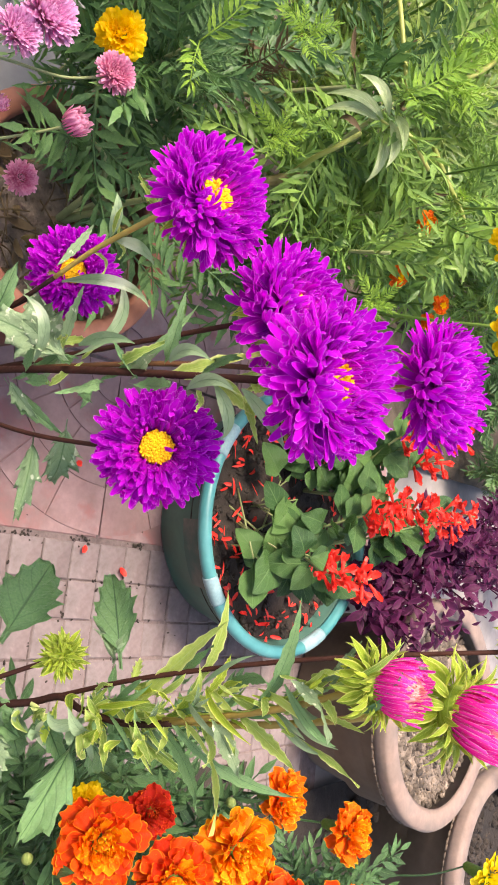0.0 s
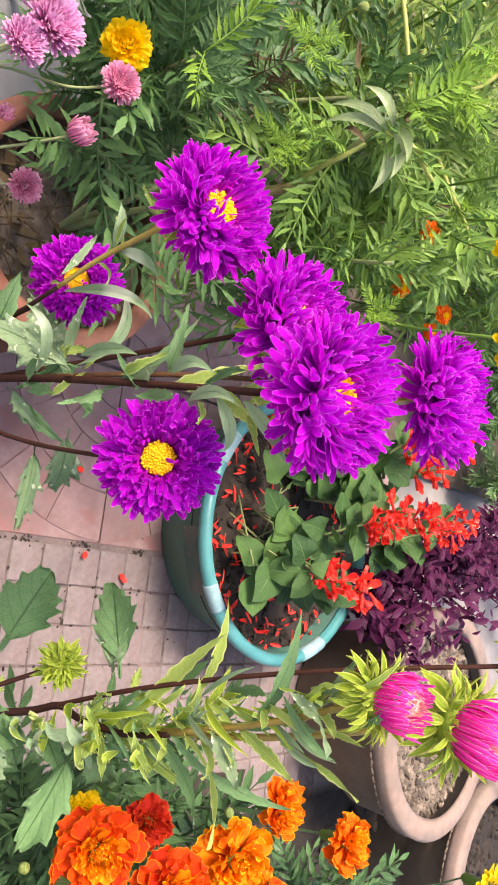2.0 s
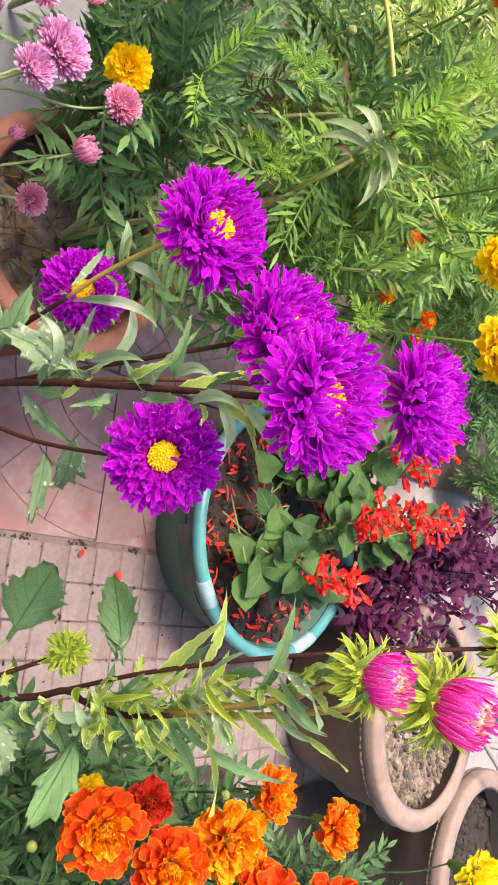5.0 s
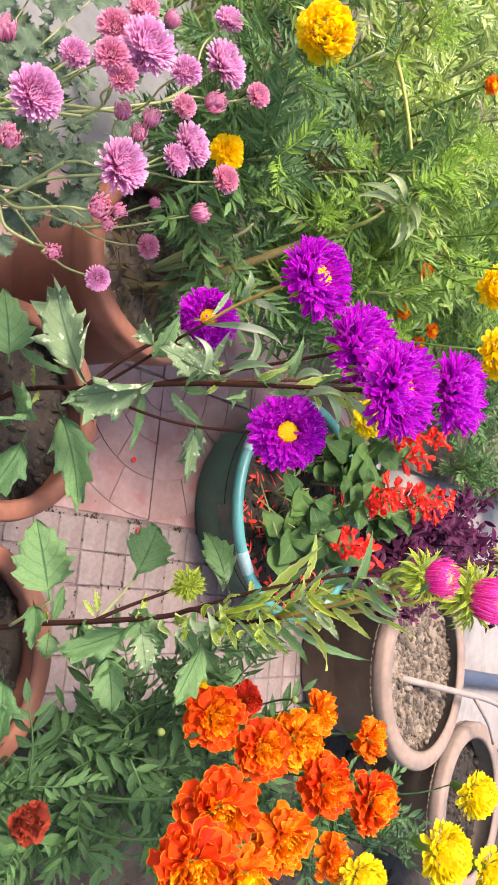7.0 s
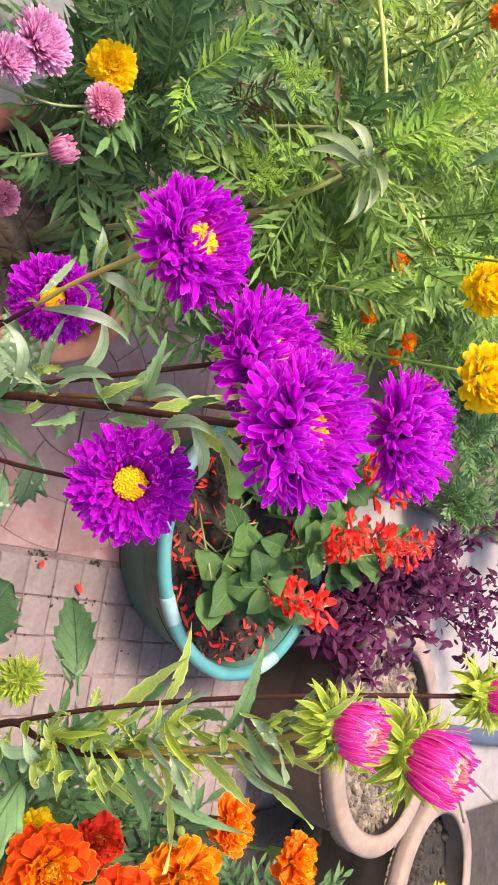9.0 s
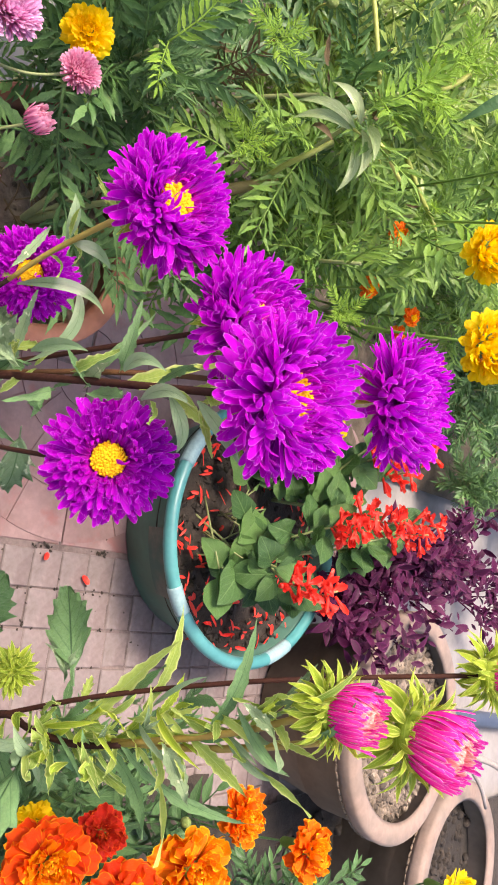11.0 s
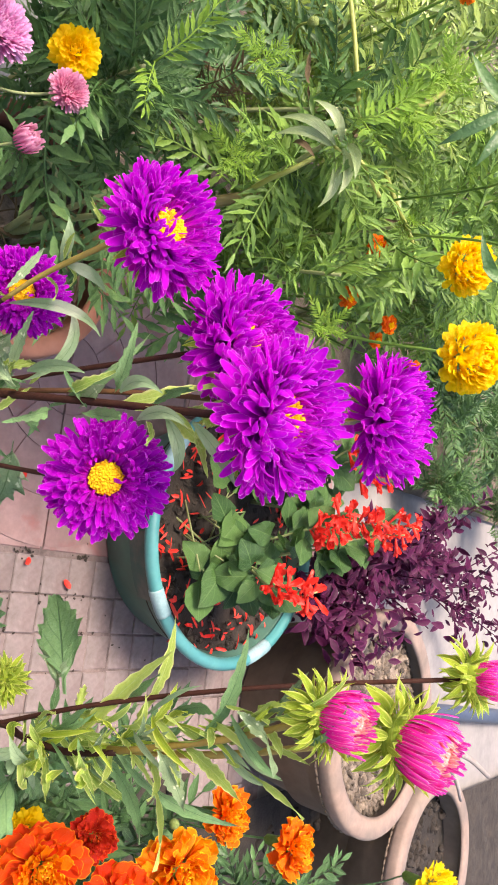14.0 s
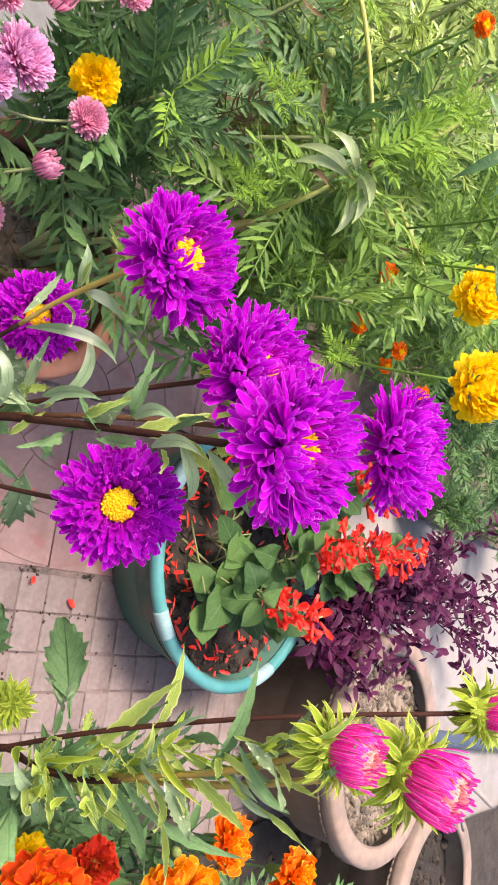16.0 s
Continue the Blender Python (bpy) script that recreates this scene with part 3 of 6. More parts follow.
pot("flowerpot", (0.795, 1.415), 0.178, 0.213, CLAY_DIRTY, "weathered clay pot with dark soil and dry litter", SOIL, rim=0.014, clods=300, size=(0.007, 0.022), cord=True, drop=0.05)


litter = []
rs = random.Random(14)
for i in range(150):
    p = Vector((-0.208 + rs.uniform(-0.08, 0.08), 0.405 + rs.uniform(-0.08, 0.08), 0.262))
    d = Vector((rs.uniform(-1, 1), rs.uniform(-1, 1), rs.uniform(-0.05, 0.25))).normalized() * rs.uniform(0.015, 0.05)
    if (p + d - Vector((-0.208, 0.405, 0.262))).length < 0.088:
        litter.append(tube([p, p + d * 0.5 + Vector((0, 0, 0.004)), p + d], [0.0009, 0.0006], 5, 3) if i % 3 else moved(blade(0.03, 0.009, 6, 2, "lance", 0.6, 1.2), Matrix.Translation(p) @ Euler((rs.uniform(-0.4, 0.4), 0, rs.uniform(0, 6))).to_matrix().to_4x4()))
tagged(new("dry_litter", mesh("dry_litter", joined(litter), DEAD)), "dry brown stalks and leaves lying on the pot's soil", "litter", kind="stuff")


def tub():
    root = thing("plastic_tub", (0.105, 0.915, 0), "dark green plastic tub with a teal rim, full of salvia", "plant tub")
    here = Matrix.Translation(root.location)
    r, h = 0.192, 0.128
    part("body", mesh("tub_body", lathe([(0, 0), (r * 0.80, 0), (r * 0.82, 0.006), (r * 0.985, h - 0.012), (r * 0.975, h - 0.004), (r * 0.93, h - 0.012), (r * 0.80, 0.02), (0, 0.02)], 64), DARK_GREEN), root, here)
    ring = [(r * 0.985 + 0.0095 * math.cos(a), h - 0.006 + 0.0095 * math.sin(a)) for a in np.linspace(-math.pi, math.pi, 13)]
    part("rim", mesh("tub_rim", lathe(ring, 72), TEAL), root, here, "rolled teal rim")
    for a0, a1 in ((-138, -123), (-73, -61), (4, 20)):
        arc = []
        for a in np.linspace(radians(a0), radians(a1), 7):
            ctr = np.array([math.cos(a), math.sin(a), 0]) * r * 0.985 + np.array([0, 0, h - 0.006])
            arc.append(ctr)
        part("tape", mesh("tape", tube(arc, [0.0104, 0.0104], 14, 2), TAPE), root, here, "pale strip round the rim")
    wrap = np.linspace(radians(-96), radians(-66), 6)
    rows = [(r * 0.985 + 0.0012 - 0.0027 * k, h - 0.016 - 0.010 * k) for k in range(5)]
    V = np.array([(q * math.cos(a), q * math.sin(a), z) for q, z in rows for a in wrap])
    Q = np.array([(i * 6 + j, i * 6 + 6 + j, i * 6 + 7 + j, i * 6 + 1 + j) for i in range(4) for j in range(5)])
    part("dust_patch", mesh("dust_patch", (V, Q, V[:, :2]), DUST), root, here, "beige patch of dried mud on the side")
    rnd = random.Random(11)
    ri, top = r * 0.95, h - 0.03
    fill = [lathe([(ri, top - 0.01), (ri * 0.97, top), (ri * 0.5, top + 0.005), (0, top + 0.004)], 48)]
    for i in range(420):
        a, d, s = rnd.uniform(0, 6.28), ri * 0.94 * math.sqrt(rnd.random()), rnd.uniform(0.006, 0.018)
        fill.append(moved(clod(i % 40), Matrix.Translation((d * math.cos(a), d * math.sin(a), top + s * 0.2)) @ Euler((rnd.uniform(-1, 1), 0, a)).to_matrix().to_4x4() @ Matrix.Scale(s, 4)))
    part("soil", mesh("tub_soil", joined(fill), SOIL, False), root, here, "dark soil with litter", "stuff")
    shed = []
    for i in range(230):
        a, d = rnd.uniform(0, 6.28), ri * 0.95 * rnd.random() ** 0.3
        shed.append(moved(blade(rnd.uniform(0.008, 0.026), rnd.uniform(0.002, 0.006), 4, 2, "strap", 0.7, rnd.uniform(-0.6, 0.6)), Matrix.Translation((d * math.cos(a), d * math.sin(a), top + 0.012)) @ Euler((rnd.uniform(-0.3, 0.3), rnd.uniform(-0.5, 0.5), rnd.uniform(0, 6.28))).to_matrix().to_4x4()))
    tagged(new("fallen_petals", mesh("fallen_petals", moved(joined(shed), here), SALVIA)), "fallen red salvia petals on the soil of the tub", "petals", kind="stuff")


tub()
shed = []
rs = random.Random(3)
for p, n in (((0.115, 0.63), 1), ((0.17, 0.70), 1), ((0.02, 0.6), 1)):
    for i in range(n):
        shed.append(moved(blade(rs.uniform(0.010, 0.018), 0.008, 4, 2, "strap", 0.4, 0.4), Matrix.Translation((p[0] + rs.uniform(-0.02, 0.02), p[1] + rs.uniform(-0.02, 0.02), 0.004)) @ Matrix.Rotation(rs.uniform(0, 6.28), 4, "Z")))
tagged(new("fallen_petals", mesh("fallen_petals_paving", joined(shed), SALVIA)), "fallen red petals scattered on the pink pavers", "petals", kind="stuff")

# ---- flower heads ----
RAY_G = [quill(1, w, c, h, r, sw, tw) for w, c, h, r, sw, tw in ((0.225, 0.30, 0.7, 0.9, 0.04, 0.2), (0.205, 0.6, 1.0, 1.1, -0.06, -0.4), (0.24, -0.2, 0.8, 0.7, -0.04, 0.2), (0.195, 0.9, 0.6, 1.2, 0.08, 0.4), (0.23, -0.4, 0.3, 0.7, 0.05, -0.3), (0.21, 0.3, 1.5, 1.0, -0.08, 0.3), (0.22, 0.5, -0.3, 0.8, 0.0, -0.4))]
RAY = [mesh("ray_petal", g, ASTER) for g in RAY_G]
BRACT_G = [blade(1, w, 6, 2, "lance", 0.5, c, sway=s) for w, c, s in ((0.27, -0.8, 0.1), (0.31, -0.5, -0.1), (0.24, 0.7, 0.15), (0.23, -1.3, -0.12))]

BRACT_M = [mesh("bract", g, BRACT) for g in BRACT_G]


def dome(radius, rise, count, rnd, size):
    """Small florets over a low dome."""
    out = [lathe([(radius, 0), (radius * 0.8, rise * 0.6), (radius * 0.4, rise * 0.95), (0, rise)], 20)]
    for i in range(count):
        d, a = radius * math.sqrt((i + 0.5) / count), i * 2.39996
        s = size * rnd.uniform(0.7, 1.3)
        out.append(moved(lathe([(0.5, 0), (0.55, 0.8), (0.25, 1.3), (0, 1.0)], 5), Matrix.Translation((d * math.cos(a), d * math.sin(a), rise * (1 - (d / radius) ** 2) * 0.9)) @ Matrix.Rotation(rnd.uniform(-0.3, 0.3), 4, "X") @ Matrix.Scale(s, 4)))
    return joined(out)


def aster_head(root, place, up, size, seed, open_disc=0.5):
    """A double china aster: green cup, bracts, five whorls of rays, yellow disc."""
    rnd = random.Random(seed)
    m = aim(place, up, rnd.uniform(0, 6), size)
    cup = lathe([(0.0, -0.13), (0.05, -0.12), (0.16, -0.05), (0.2, 0.0), (0.0, 0.03)], 18)
    head = part("flower_head", mesh("flower_cup", cup, BRACT), root, m)
    for i, p in whorl(rnd, 14, 0.10, 0.30, -15, BRACT_G, 0.3, 0, -0.06):
        part("bract", BRACT_M[i], head, m @ p)
    part("disc", mesh("disc", moved(dome(0.13, 0.05, 110, rnd, 0.022), Matrix.Translation((0, 0, 0.07))), DISC), head, m, "yellow centre")
    for count, radius, length, rise, h in ((32, 0.12, 0.395, -17, 0.0), (34, 0.12, 0.395, 0, 0.02)):
        for i, p in whorl(rnd, count, radius, length, rise, RAY, 0.11, rnd.random(), h, 0.5):
            part("petal", RAY[i], head, m @ p)
    inner = []
    for count, radius, length, rise, h in ((48, 0.10, 0.36, -36, -0.02), (70, 0.12, 0.38, -9, 0.01), (76, 0.125, 0.37, 7, 0.025), (78, 0.13, 0.345, 20, 0.035), (74, 0.135, 0.31, 32, 0.045), (62, 0.14, 0.25, 44, 0.055), (40, 0.14, 0.18, 54, 0.06), (int(40 * (1 - open_disc)), 0.10, 0.22, 58, 0.07), (int(22 * (1 - open_disc)), 0.05, 0.19, 70, 0.09)):
        inner += [moved(RAY_G[i], p) for i, p in whorl(rnd, count, radius, length, rise, RAY_G, 0.12 if rise < 15 else 0.2, rnd.random(), h, 0.7)] if count else []
    part("inner_petals", mesh("inner_petals", joined(inner), ASTER), head, m, kind="stuff")


def aster_bud(root, place, up, size, seed, opened=1.0):
    """A half-open pink aster in a ruff of leafy bracts."""
    rnd = random.Random(seed)
    m = aim(place, up, rnd.uniform(0, 6), size)
    head = part("flower_head", mesh("bud_cup", lathe([(0.0, -0.3), (0.12, -0.28), (0.3, -0.12), (0.34, 0.05), (0.0, 0.1)], 18), BRACT), root, m)
    for count, radius, length, rise, h in ((24, 0.2, 0.42, -40, -0.2), (28, 0.27, 0.43, -8, -0.14), (30, 0.3, 0.38, 22, -0.06), (28, 0.32, 0.32, 52, 0.02)):
        for i, p in whorl(rnd, count, radius, length, rise, BRACT_G, 0.42, rnd.random(), h):
            part("bract", BRACT_M[i], head, m @ p)
    if not opened:
        for count, radius, length, rise, h in ((22, 0.26, 0.40, 62, 0.02), (18, 0.18, 0.36, 72, 0.06), (12, 0.10, 0.32, 80, 0.08), (6, 0.04, 0.28, 88, 0.09)):
            for i, p in whorl(rnd, count, radius, length, rise, BRACT_G, 0.3, rnd.random(), h):
                part("bract", BRACT_M[i], head, m @ p)
    rays, heart = [], []
    narrow = [blade(1, 0.085, 8, 2, "blunt", 1.0, c) for c in (0.75, 0.95, 0.6)]
    if opened > 0:
        for count, radius, length, rise, h in ((44, 0.30, 0.56, 58, 0.03), (44, 0.29, 0.54, 62, 0.05), (40, 0.25, 0.53, 67, 0.07)):
            rays += [moved(narrow[i], p) for i, p in whorl(rnd, count, radius * opened, length * opened, rise, narrow, 0.10, rnd.random(), h)]
        for count, radius, length, rise, h in ((36, 0.21, 0.51, 71, 0.08), (32, 0.16, 0.49, 77, 0.09), (24, 0.10, 0.47, 82, 0.09), (14, 0.05, 0.46, 86, 0.09), (5, 0.02, 0.46, 88, 0.09)):
            heart += [moved(narrow[i], p) for i, p in whorl(rnd, count, radius * opened, length * opened, rise, narrow, 0.10, rnd.random(), h)]
        part("petals", mesh("bud_rays", joined(rays), ASTER_PINK), head, m, "half-open magenta petals", "stuff")
        part("inner_petals", mesh("bud_heart", joined(heart), ASTER_HEART), head, m, "peach-pink centre", "stuff")


STRAP_LEAF = {}


def aster_leaf(root, base, tip, width, material):
    """A toothed aster leaf from base to tip; narrow ones are plain straps."""
    narrow = width < 0.26
    w = round(width / 0.03) * 0.03 if narrow else round(width / 0.12) * 0.12
    k = int(abs(base[0]) * 1000) % 3
    key = (material.name, w, k)
    if key not in STRAP_LEAF:
        if narrow:
            g = blade(1, w * 0.95, 16, 2, "lance", 0.5, (0.9, -0.9, 0.4)[k], 0.30, 0.22, 1.5, sway=(0.16, -0.18, 0.08)[k])
        else:
            g = lobed(w, (4.3, 5.2, 3.6)[k], ((0.32, 0.24, 0.40) if material is LEAF else (0.60, 0.48, 0.70))[k], (0.75, 0.45, 1.05)[k], (-1.1, -0.7, 0.7)[k], (0.18, 0.12, 0.24)[k], (0.10, -0.08, 0.14)[k], phase=0.3 * k)
        STRAP_LEAF[key] = mesh("aster_leaf", g, material)
    eye = Vector((0, -0.75, 0.65)) + Vector((math.sin(base[2] * 90) * 0.5, 0.2 * math.sin(tip[0] * 70), 0.3))
    part("leaf", STRAP_LEAF[key], root, along(base, tip, eye))


def stem(root, points, r0, r1, material, name="stem"):
    part(name, mesh(name, tube(points, [r0, r1], 8, 5), material), root)


# ---- the two asters ----
ASTER_ONE = thing("aster_plant", (-0.045, 0.212, 0.22), "violet china aster with six full double blooms in a terracotta pot", "aster", "china asters")
FORK = (-0.052, 0.225, 0.365)
stem(ASTER_ONE, [(-0.045, 0.212, 0.21), (-0.058, 0.216, 0.277), FORK, (-0.050, 0.238, 0.441), (-0.044, 0.248, 0.512), (-0.032, 0.262, 0.613)], 0.0028, 0.0019, STEM_RED)
stem(ASTER_ONE, [FORK, (-0.066, 0.232, 0.400), (-0.084, 0.240, 0.442), (-0.098, 0.248, 0.476)], 0.0014, 0.0013, STEM_RED)
stem(ASTER_ONE, [(-0.098, 0.248, 0.476), (-0.110, 0.255, 0.505), (-0.124, 0.266, 0.556)], 0.0013, 0.0016, STEM_GOLD)
stem(ASTER_ONE, [(-0.051, 0.236, 0.425), (-0.056, 0.255, 0.470), (-0.068, 0.300, 0.582)], 0.0017, 0.0014, STEM_RED)
stem(ASTER_ONE, [(-0.0525, 0.2245, 0.358), (-0.028, 0.230, 0.416), (-0.013, 0.235, 0.470), (-0.003, 0.244, 0.540)], 0.0014, 0.0012, STEM_RED)
stem(ASTER_ONE, [(-0.050, 0.242, 0.455), (-0.046, 0.275, 0.550), (-0.036, 0.335, 0.625)], 0.0016, 0.0014, STEM_TAN)
stem(ASTER_ONE, [(-0.0535, 0.2235, 0.350), (-0.085, 0.255, 0.385), (-0.110, 0.285, 0.440)], 0.0022, 0.0018, STEM_RED)
for i, (place, up, size, gap) in enumerate((
    ((-0.122, 0.268, 0.574), (-0.10, -0.10, 0.98), 0.067, 0.85), ((-0.004, 0.250, 0.553), (0.02, -0.66, 0.74), 0.062, 0.93), ((-0.109, 0.276, 0.455), (0.03, -0.62, 0.75), 0.056, 0.9),
    ((-0.068, 0.306, 0.592), (-0.20, 0.02, 0.97), 0.078, 0.25), ((-0.030, 0.272, 0.637), (0.10, -0.06, 0.98), 0.074, 0.5), ((-0.032, 0.357, 0.645), (0.03, 0.16, 0.97), 0.071, 0.0))):
    aster_head(ASTER_ONE, place, up, size, 20 + i, gap)
ASTER_TWO = thing("aster_plant", (0.192, 0.145, 0.21), "china aster with half-open magenta buds in a terracotta pot", "aster", "china asters")
stem(ASTER_TWO, [(0.192, 0.145, 0.20), (0.168, 0.200, 0.249), (0.163, 0.248, 0.328), (0.158, 0.280, 0.388), (0.150, 0.288, 0.418), (0.156, 0.292, 0.434), (0.158, 0.296, 0.470), (0.151, 0.300, 0.508)], 0.0030, 0.0019, STEM_RED)
stem(ASTER_TWO, [(0.151, 0.300, 0.506), (0.129, 0.304, 0.582), (0.112, 0.312, 0.628)], 0.0019, 0.0018, STEM_GOLD)
stem(ASTER_TWO, [(0.151, 0.300, 0.500), (0.142, 0.312, 0.570), (0.128, 0.345, 0.645)], 0.0020, 0.0019, STEM_GOLD)
stem(ASTER_TWO, [(0.155, 0.285, 0.400), (0.128, 0.300, 0.490), (0.112, 0.340, 0.580), (0.108, 0.405, 0.668)], 0.0016, 0.0013, STEM_RED)
stem(ASTER_TWO, [(0.1632, 0.247, 0.326), (0.152, 0.265, 0.348), (0.141, 0.285, 0.374), (0.133, 0.304, 0.394)], 0.0020, 0.0016, STEM_RED)
aster_bud(ASTER_TWO, (0.110, 0.314, 0.636), (-0.02, -0.05, 1.0), 0.034, 51)
aster_bud(ASTER_TWO, (0.130, 0.357, 0.655), (0.10, -0.12, 1.0), 0.044, 52)
aster_bud(ASTER_TWO, (0.108, 0.410, 0.672), (0.0, 0.05, 1.0), 0.034, 53, 0.75)
aster_bud(ASTER_TWO, (0.132, 0.306, 0.397), (-0.05, -0.3, 0.9), 0.027, 54, 0.0)
for base, tip, width, material in (
    ((-0.079, 0.190, 0.287), (-0.147, 0.180, 0.308), 0.75, LEAF), ((-0.056, 0.215, 0.362), (-0.139, 0.205, 0.324), 0.74, LEAF_PALE),
    ((-0.050, 0.225, 0.437), (-0.046, 0.215, 0.363), 0.75, LEAF_PALE), ((-0.044, 0.225, 0.310), (0.051, 0.265, 0.314), 0.50, LEAF),
    ((-0.030, 0.190, 0.324), (-0.043, 0.180, 0.269), 1.00, LEAF), ((-0.014, 0.190, 0.312), (0.045, 0.180, 0.276), 0.55, LEAF),
    ((-0.081, 0.235, 0.432), (-0.112, 0.225, 0.406), 0.55, LEAF_PALE), ((-0.070, 0.235, 0.425), (-0.094, 0.225, 0.470), 0.40, LEAF),
    ((-0.058, 0.277, 0.452), (-0.077, 0.222, 0.468), 0.75, LEAF_PALE), ((-0.024, 0.288, 0.430), (0.035, 0.292, 0.415), 0.48, LEAF_PALE), ((-0.066, 0.272, 0.450), (-0.092, 0.240, 0.455), 0.60, LEAF_PALE),
    ((-0.052, 0.210, 0.345), (-0.027, 0.200, 0.379), 0.40, LEAF)):
    aster_leaf(ASTER_ONE, base, tip, width, material)
for base, tip, width in (
    ((0.139, 0.210, 0.312), (0.061, 0.200, 0.312), 0.85), ((0.133, 0.304, 0.323), (0.070, 0.360, 0.322), 0.74), ((0.142, 0.332, 0.424), (0.063, 0.370, 0.371), 0.35),
    ((0.137, 0.200, 0.302), (0.183, 0.190, 0.327), 0.50), ((0.155, 0.235, 0.399), (0.193, 0.225, 0.331), 0.50), ((0.165, 0.280, 0.369), (0.200, 0.280, 0.386), 0.70),
    ((0.183, 0.240, 0.354), (0.247, 0.230, 0.375), 0.62), ((0.173, 0.292, 0.429), (0.234, 0.272, 0.406), 0.48), ((0.193, 0.330, 0.391), (0.241, 0.352, 0.391), 0.50),
    ((0.194, 0.170, 0.296), (0.268, 0.160, 0.315), 0.50)):
    aster_leaf(ASTER_TWO, base, tip, width, LEAF)
for base, tip, width, material in (
    ((0.167, 0.255, 0.294), (0.177, 0.262, 0.372), 0.72, LEAF), ((0.157, 0.270, 0.352), (0.177, 0.262, 0.392), 0.84, LEAF),
    ((0.166, 0.262, 0.376), (0.208, 0.256, 0.388), 0.84, LEAF_PALE), ((0.172, 0.232, 0.282), (0.203, 0.226, 0.281), 0.84, LEAF),
    ((0.168, 0.232, 0.286), (0.128, 0.236, 0.300), 0.36, LEAF), ((0.160, 0.262, 0.318), (0.136, 0.258, 0.322), 0.36, LEAF_LIME),
    ((0.168, 0.250, 0.300), (0.190, 0.246, 0.324), 0.48, LEAF_LIME), ((0.164, 0.282, 0.398), (0.146, 0.280, 0.425), 0.48, LEAF_LIME),
    ((0.168, 0.286, 0.404), (0.186, 0.282, 0.432), 0.48, LEAF), ((0.138, 0.330, 0.420), (0.098, 0.352, 0.388), 0.60, LEAF_PALE)):
    aster_leaf(ASTER_TWO, base, tip, width, material)
stem(ASTER_TWO, [(0.163, 0.248, 0.330), (0.150, 0.275, 0.326), (0.133, 0.304, 0.323)], 0.0016, 0.0012, STEM_GREEN, "leafstalk")
stem(ASTER_TWO, [(0.166, 0.205, 0.258), (0.150, 0.208, 0.290), (0.139, 0.210, 0.312)], 0.0018, 0.0012, STEM_GREEN, "leafstalk")
aster_leaf(ASTER_ONE, (-0.048, 0.240, 0.410), (0.003, 0.250, 0.390), 0.14, LEAF)
aster_leaf(ASTER_ONE, (-0.014, 0.236, 0.472), (0.033, 0.240, 0.459), 0.32, LEAF_PALE)
aster_leaf(ASTER_ONE, (-0.046, 0.240, 0.437), (-0.009, 0.250, 0.465), 0.3, LEAF)
aster_leaf(ASTER_ONE, (-0.059, 0.250, 0.478), (-0.093, 0.250, 0.499), 0.154, LEAF_PALE)
aster_leaf(ASTER_ONE, (-0.063, 0.250, 0.464), (-0.086, 0.245, 0.436), 0.5, LEAF_PALE)
aster_leaf(ASTER_ONE, (-0.061, 0.250, 0.466), (-0.066, 0.255, 0.488), 0.5, LEAF_LIME)
aster_leaf(ASTER_ONE, (-0.123, 0.262, 0.545), (-0.138, 0.260, 0.534), 0.35, LEAF_LIME)
aster_leaf(ASTER_ONE, (-0.114, 0.255, 0.517), (-0.132, 0.250, 0.528), 0.112, LEAF_LIME)
aster_leaf(ASTER_ONE, (-0.108, 0.255, 0.502), (-0.094, 0.255, 0.535), 0.098, LEAF_LIME)
aster_leaf(ASTER_ONE, (-0.033, 0.262, 0.613), (-0.044, 0.260, 0.642), 0.3, LEAF_LIME)
aster_leaf(ASTER_ONE, (-0.037, 0.255, 0.547), (-0.050, 0.262, 0.616), 0.091, LEAF_LIME)
aster_leaf(ASTER_ONE, (-0.036, 0.255, 0.568), (-0.039, 0.262, 0.620), 0.098, LEAF_LIME)
aster_leaf(ASTER_ONE, (-0.040, 0.250, 0.512), (-0.051, 0.260, 0.575), 0.091, LEAF)
aster_leaf(ASTER_ONE, (-0.036, 0.250, 0.534), (-0.025, 0.255, 0.592), 0.105, LEAF)
aster_leaf(ASTER_ONE, (-0.046, 0.240, 0.441), (-0.021, 0.240, 0.459), 0.35, LEAF_PALE)
aster_leaf(ASTER_ONE, (-0.032, 0.262, 0.622), (-0.022, 0.258, 0.637), 0.3, LEAF_LIME)
aster_leaf(ASTER_ONE, (-0.054, 0.280, 0.583), (-0.056, 0.285, 0.608), 0.175, LEAF_LIME)
aster_leaf(ASTER_ONE, (-0.033, 0.262, 0.603), (-0.020, 0.258, 0.614), 0.175, LEAF_LIME)
aster_leaf(ASTER_ONE, (-0.103, 0.260, 0.464), (-0.109, 0.255, 0.449), 0.3, LEAF_LIME)
aster_leaf(ASTER_ONE, (-0.059, 0.250, 0.483), (-0.041, 0.250, 0.451), 0.3, LEAF)
aster_leaf(ASTER_ONE, (-0.038, 0.250, 0.540), (-0.056, 0.250, 0.518), 0.112, LEAF)
aster_leaf(ASTER_ONE, (-0.069, 0.220, 0.333), (-0.077, 0.210, 0.271), 0.175, LEAF)
aster_leaf(ASTER_ONE, (-0.057, 0.215, 0.290), (-0.083, 0.210, 0.293), 0.3, LEAF_LIME)
aster_leaf(ASTER_ONE, (-0.056, 0.215, 0.298), (-0.031, 0.200, 0.309), 0.3, LEAF_LIME)
aster_leaf(ASTER_TWO, (0.160, 0.250, 0.325), (0.188, 0.230, 0.327), 0.3, LEAF_LIME)
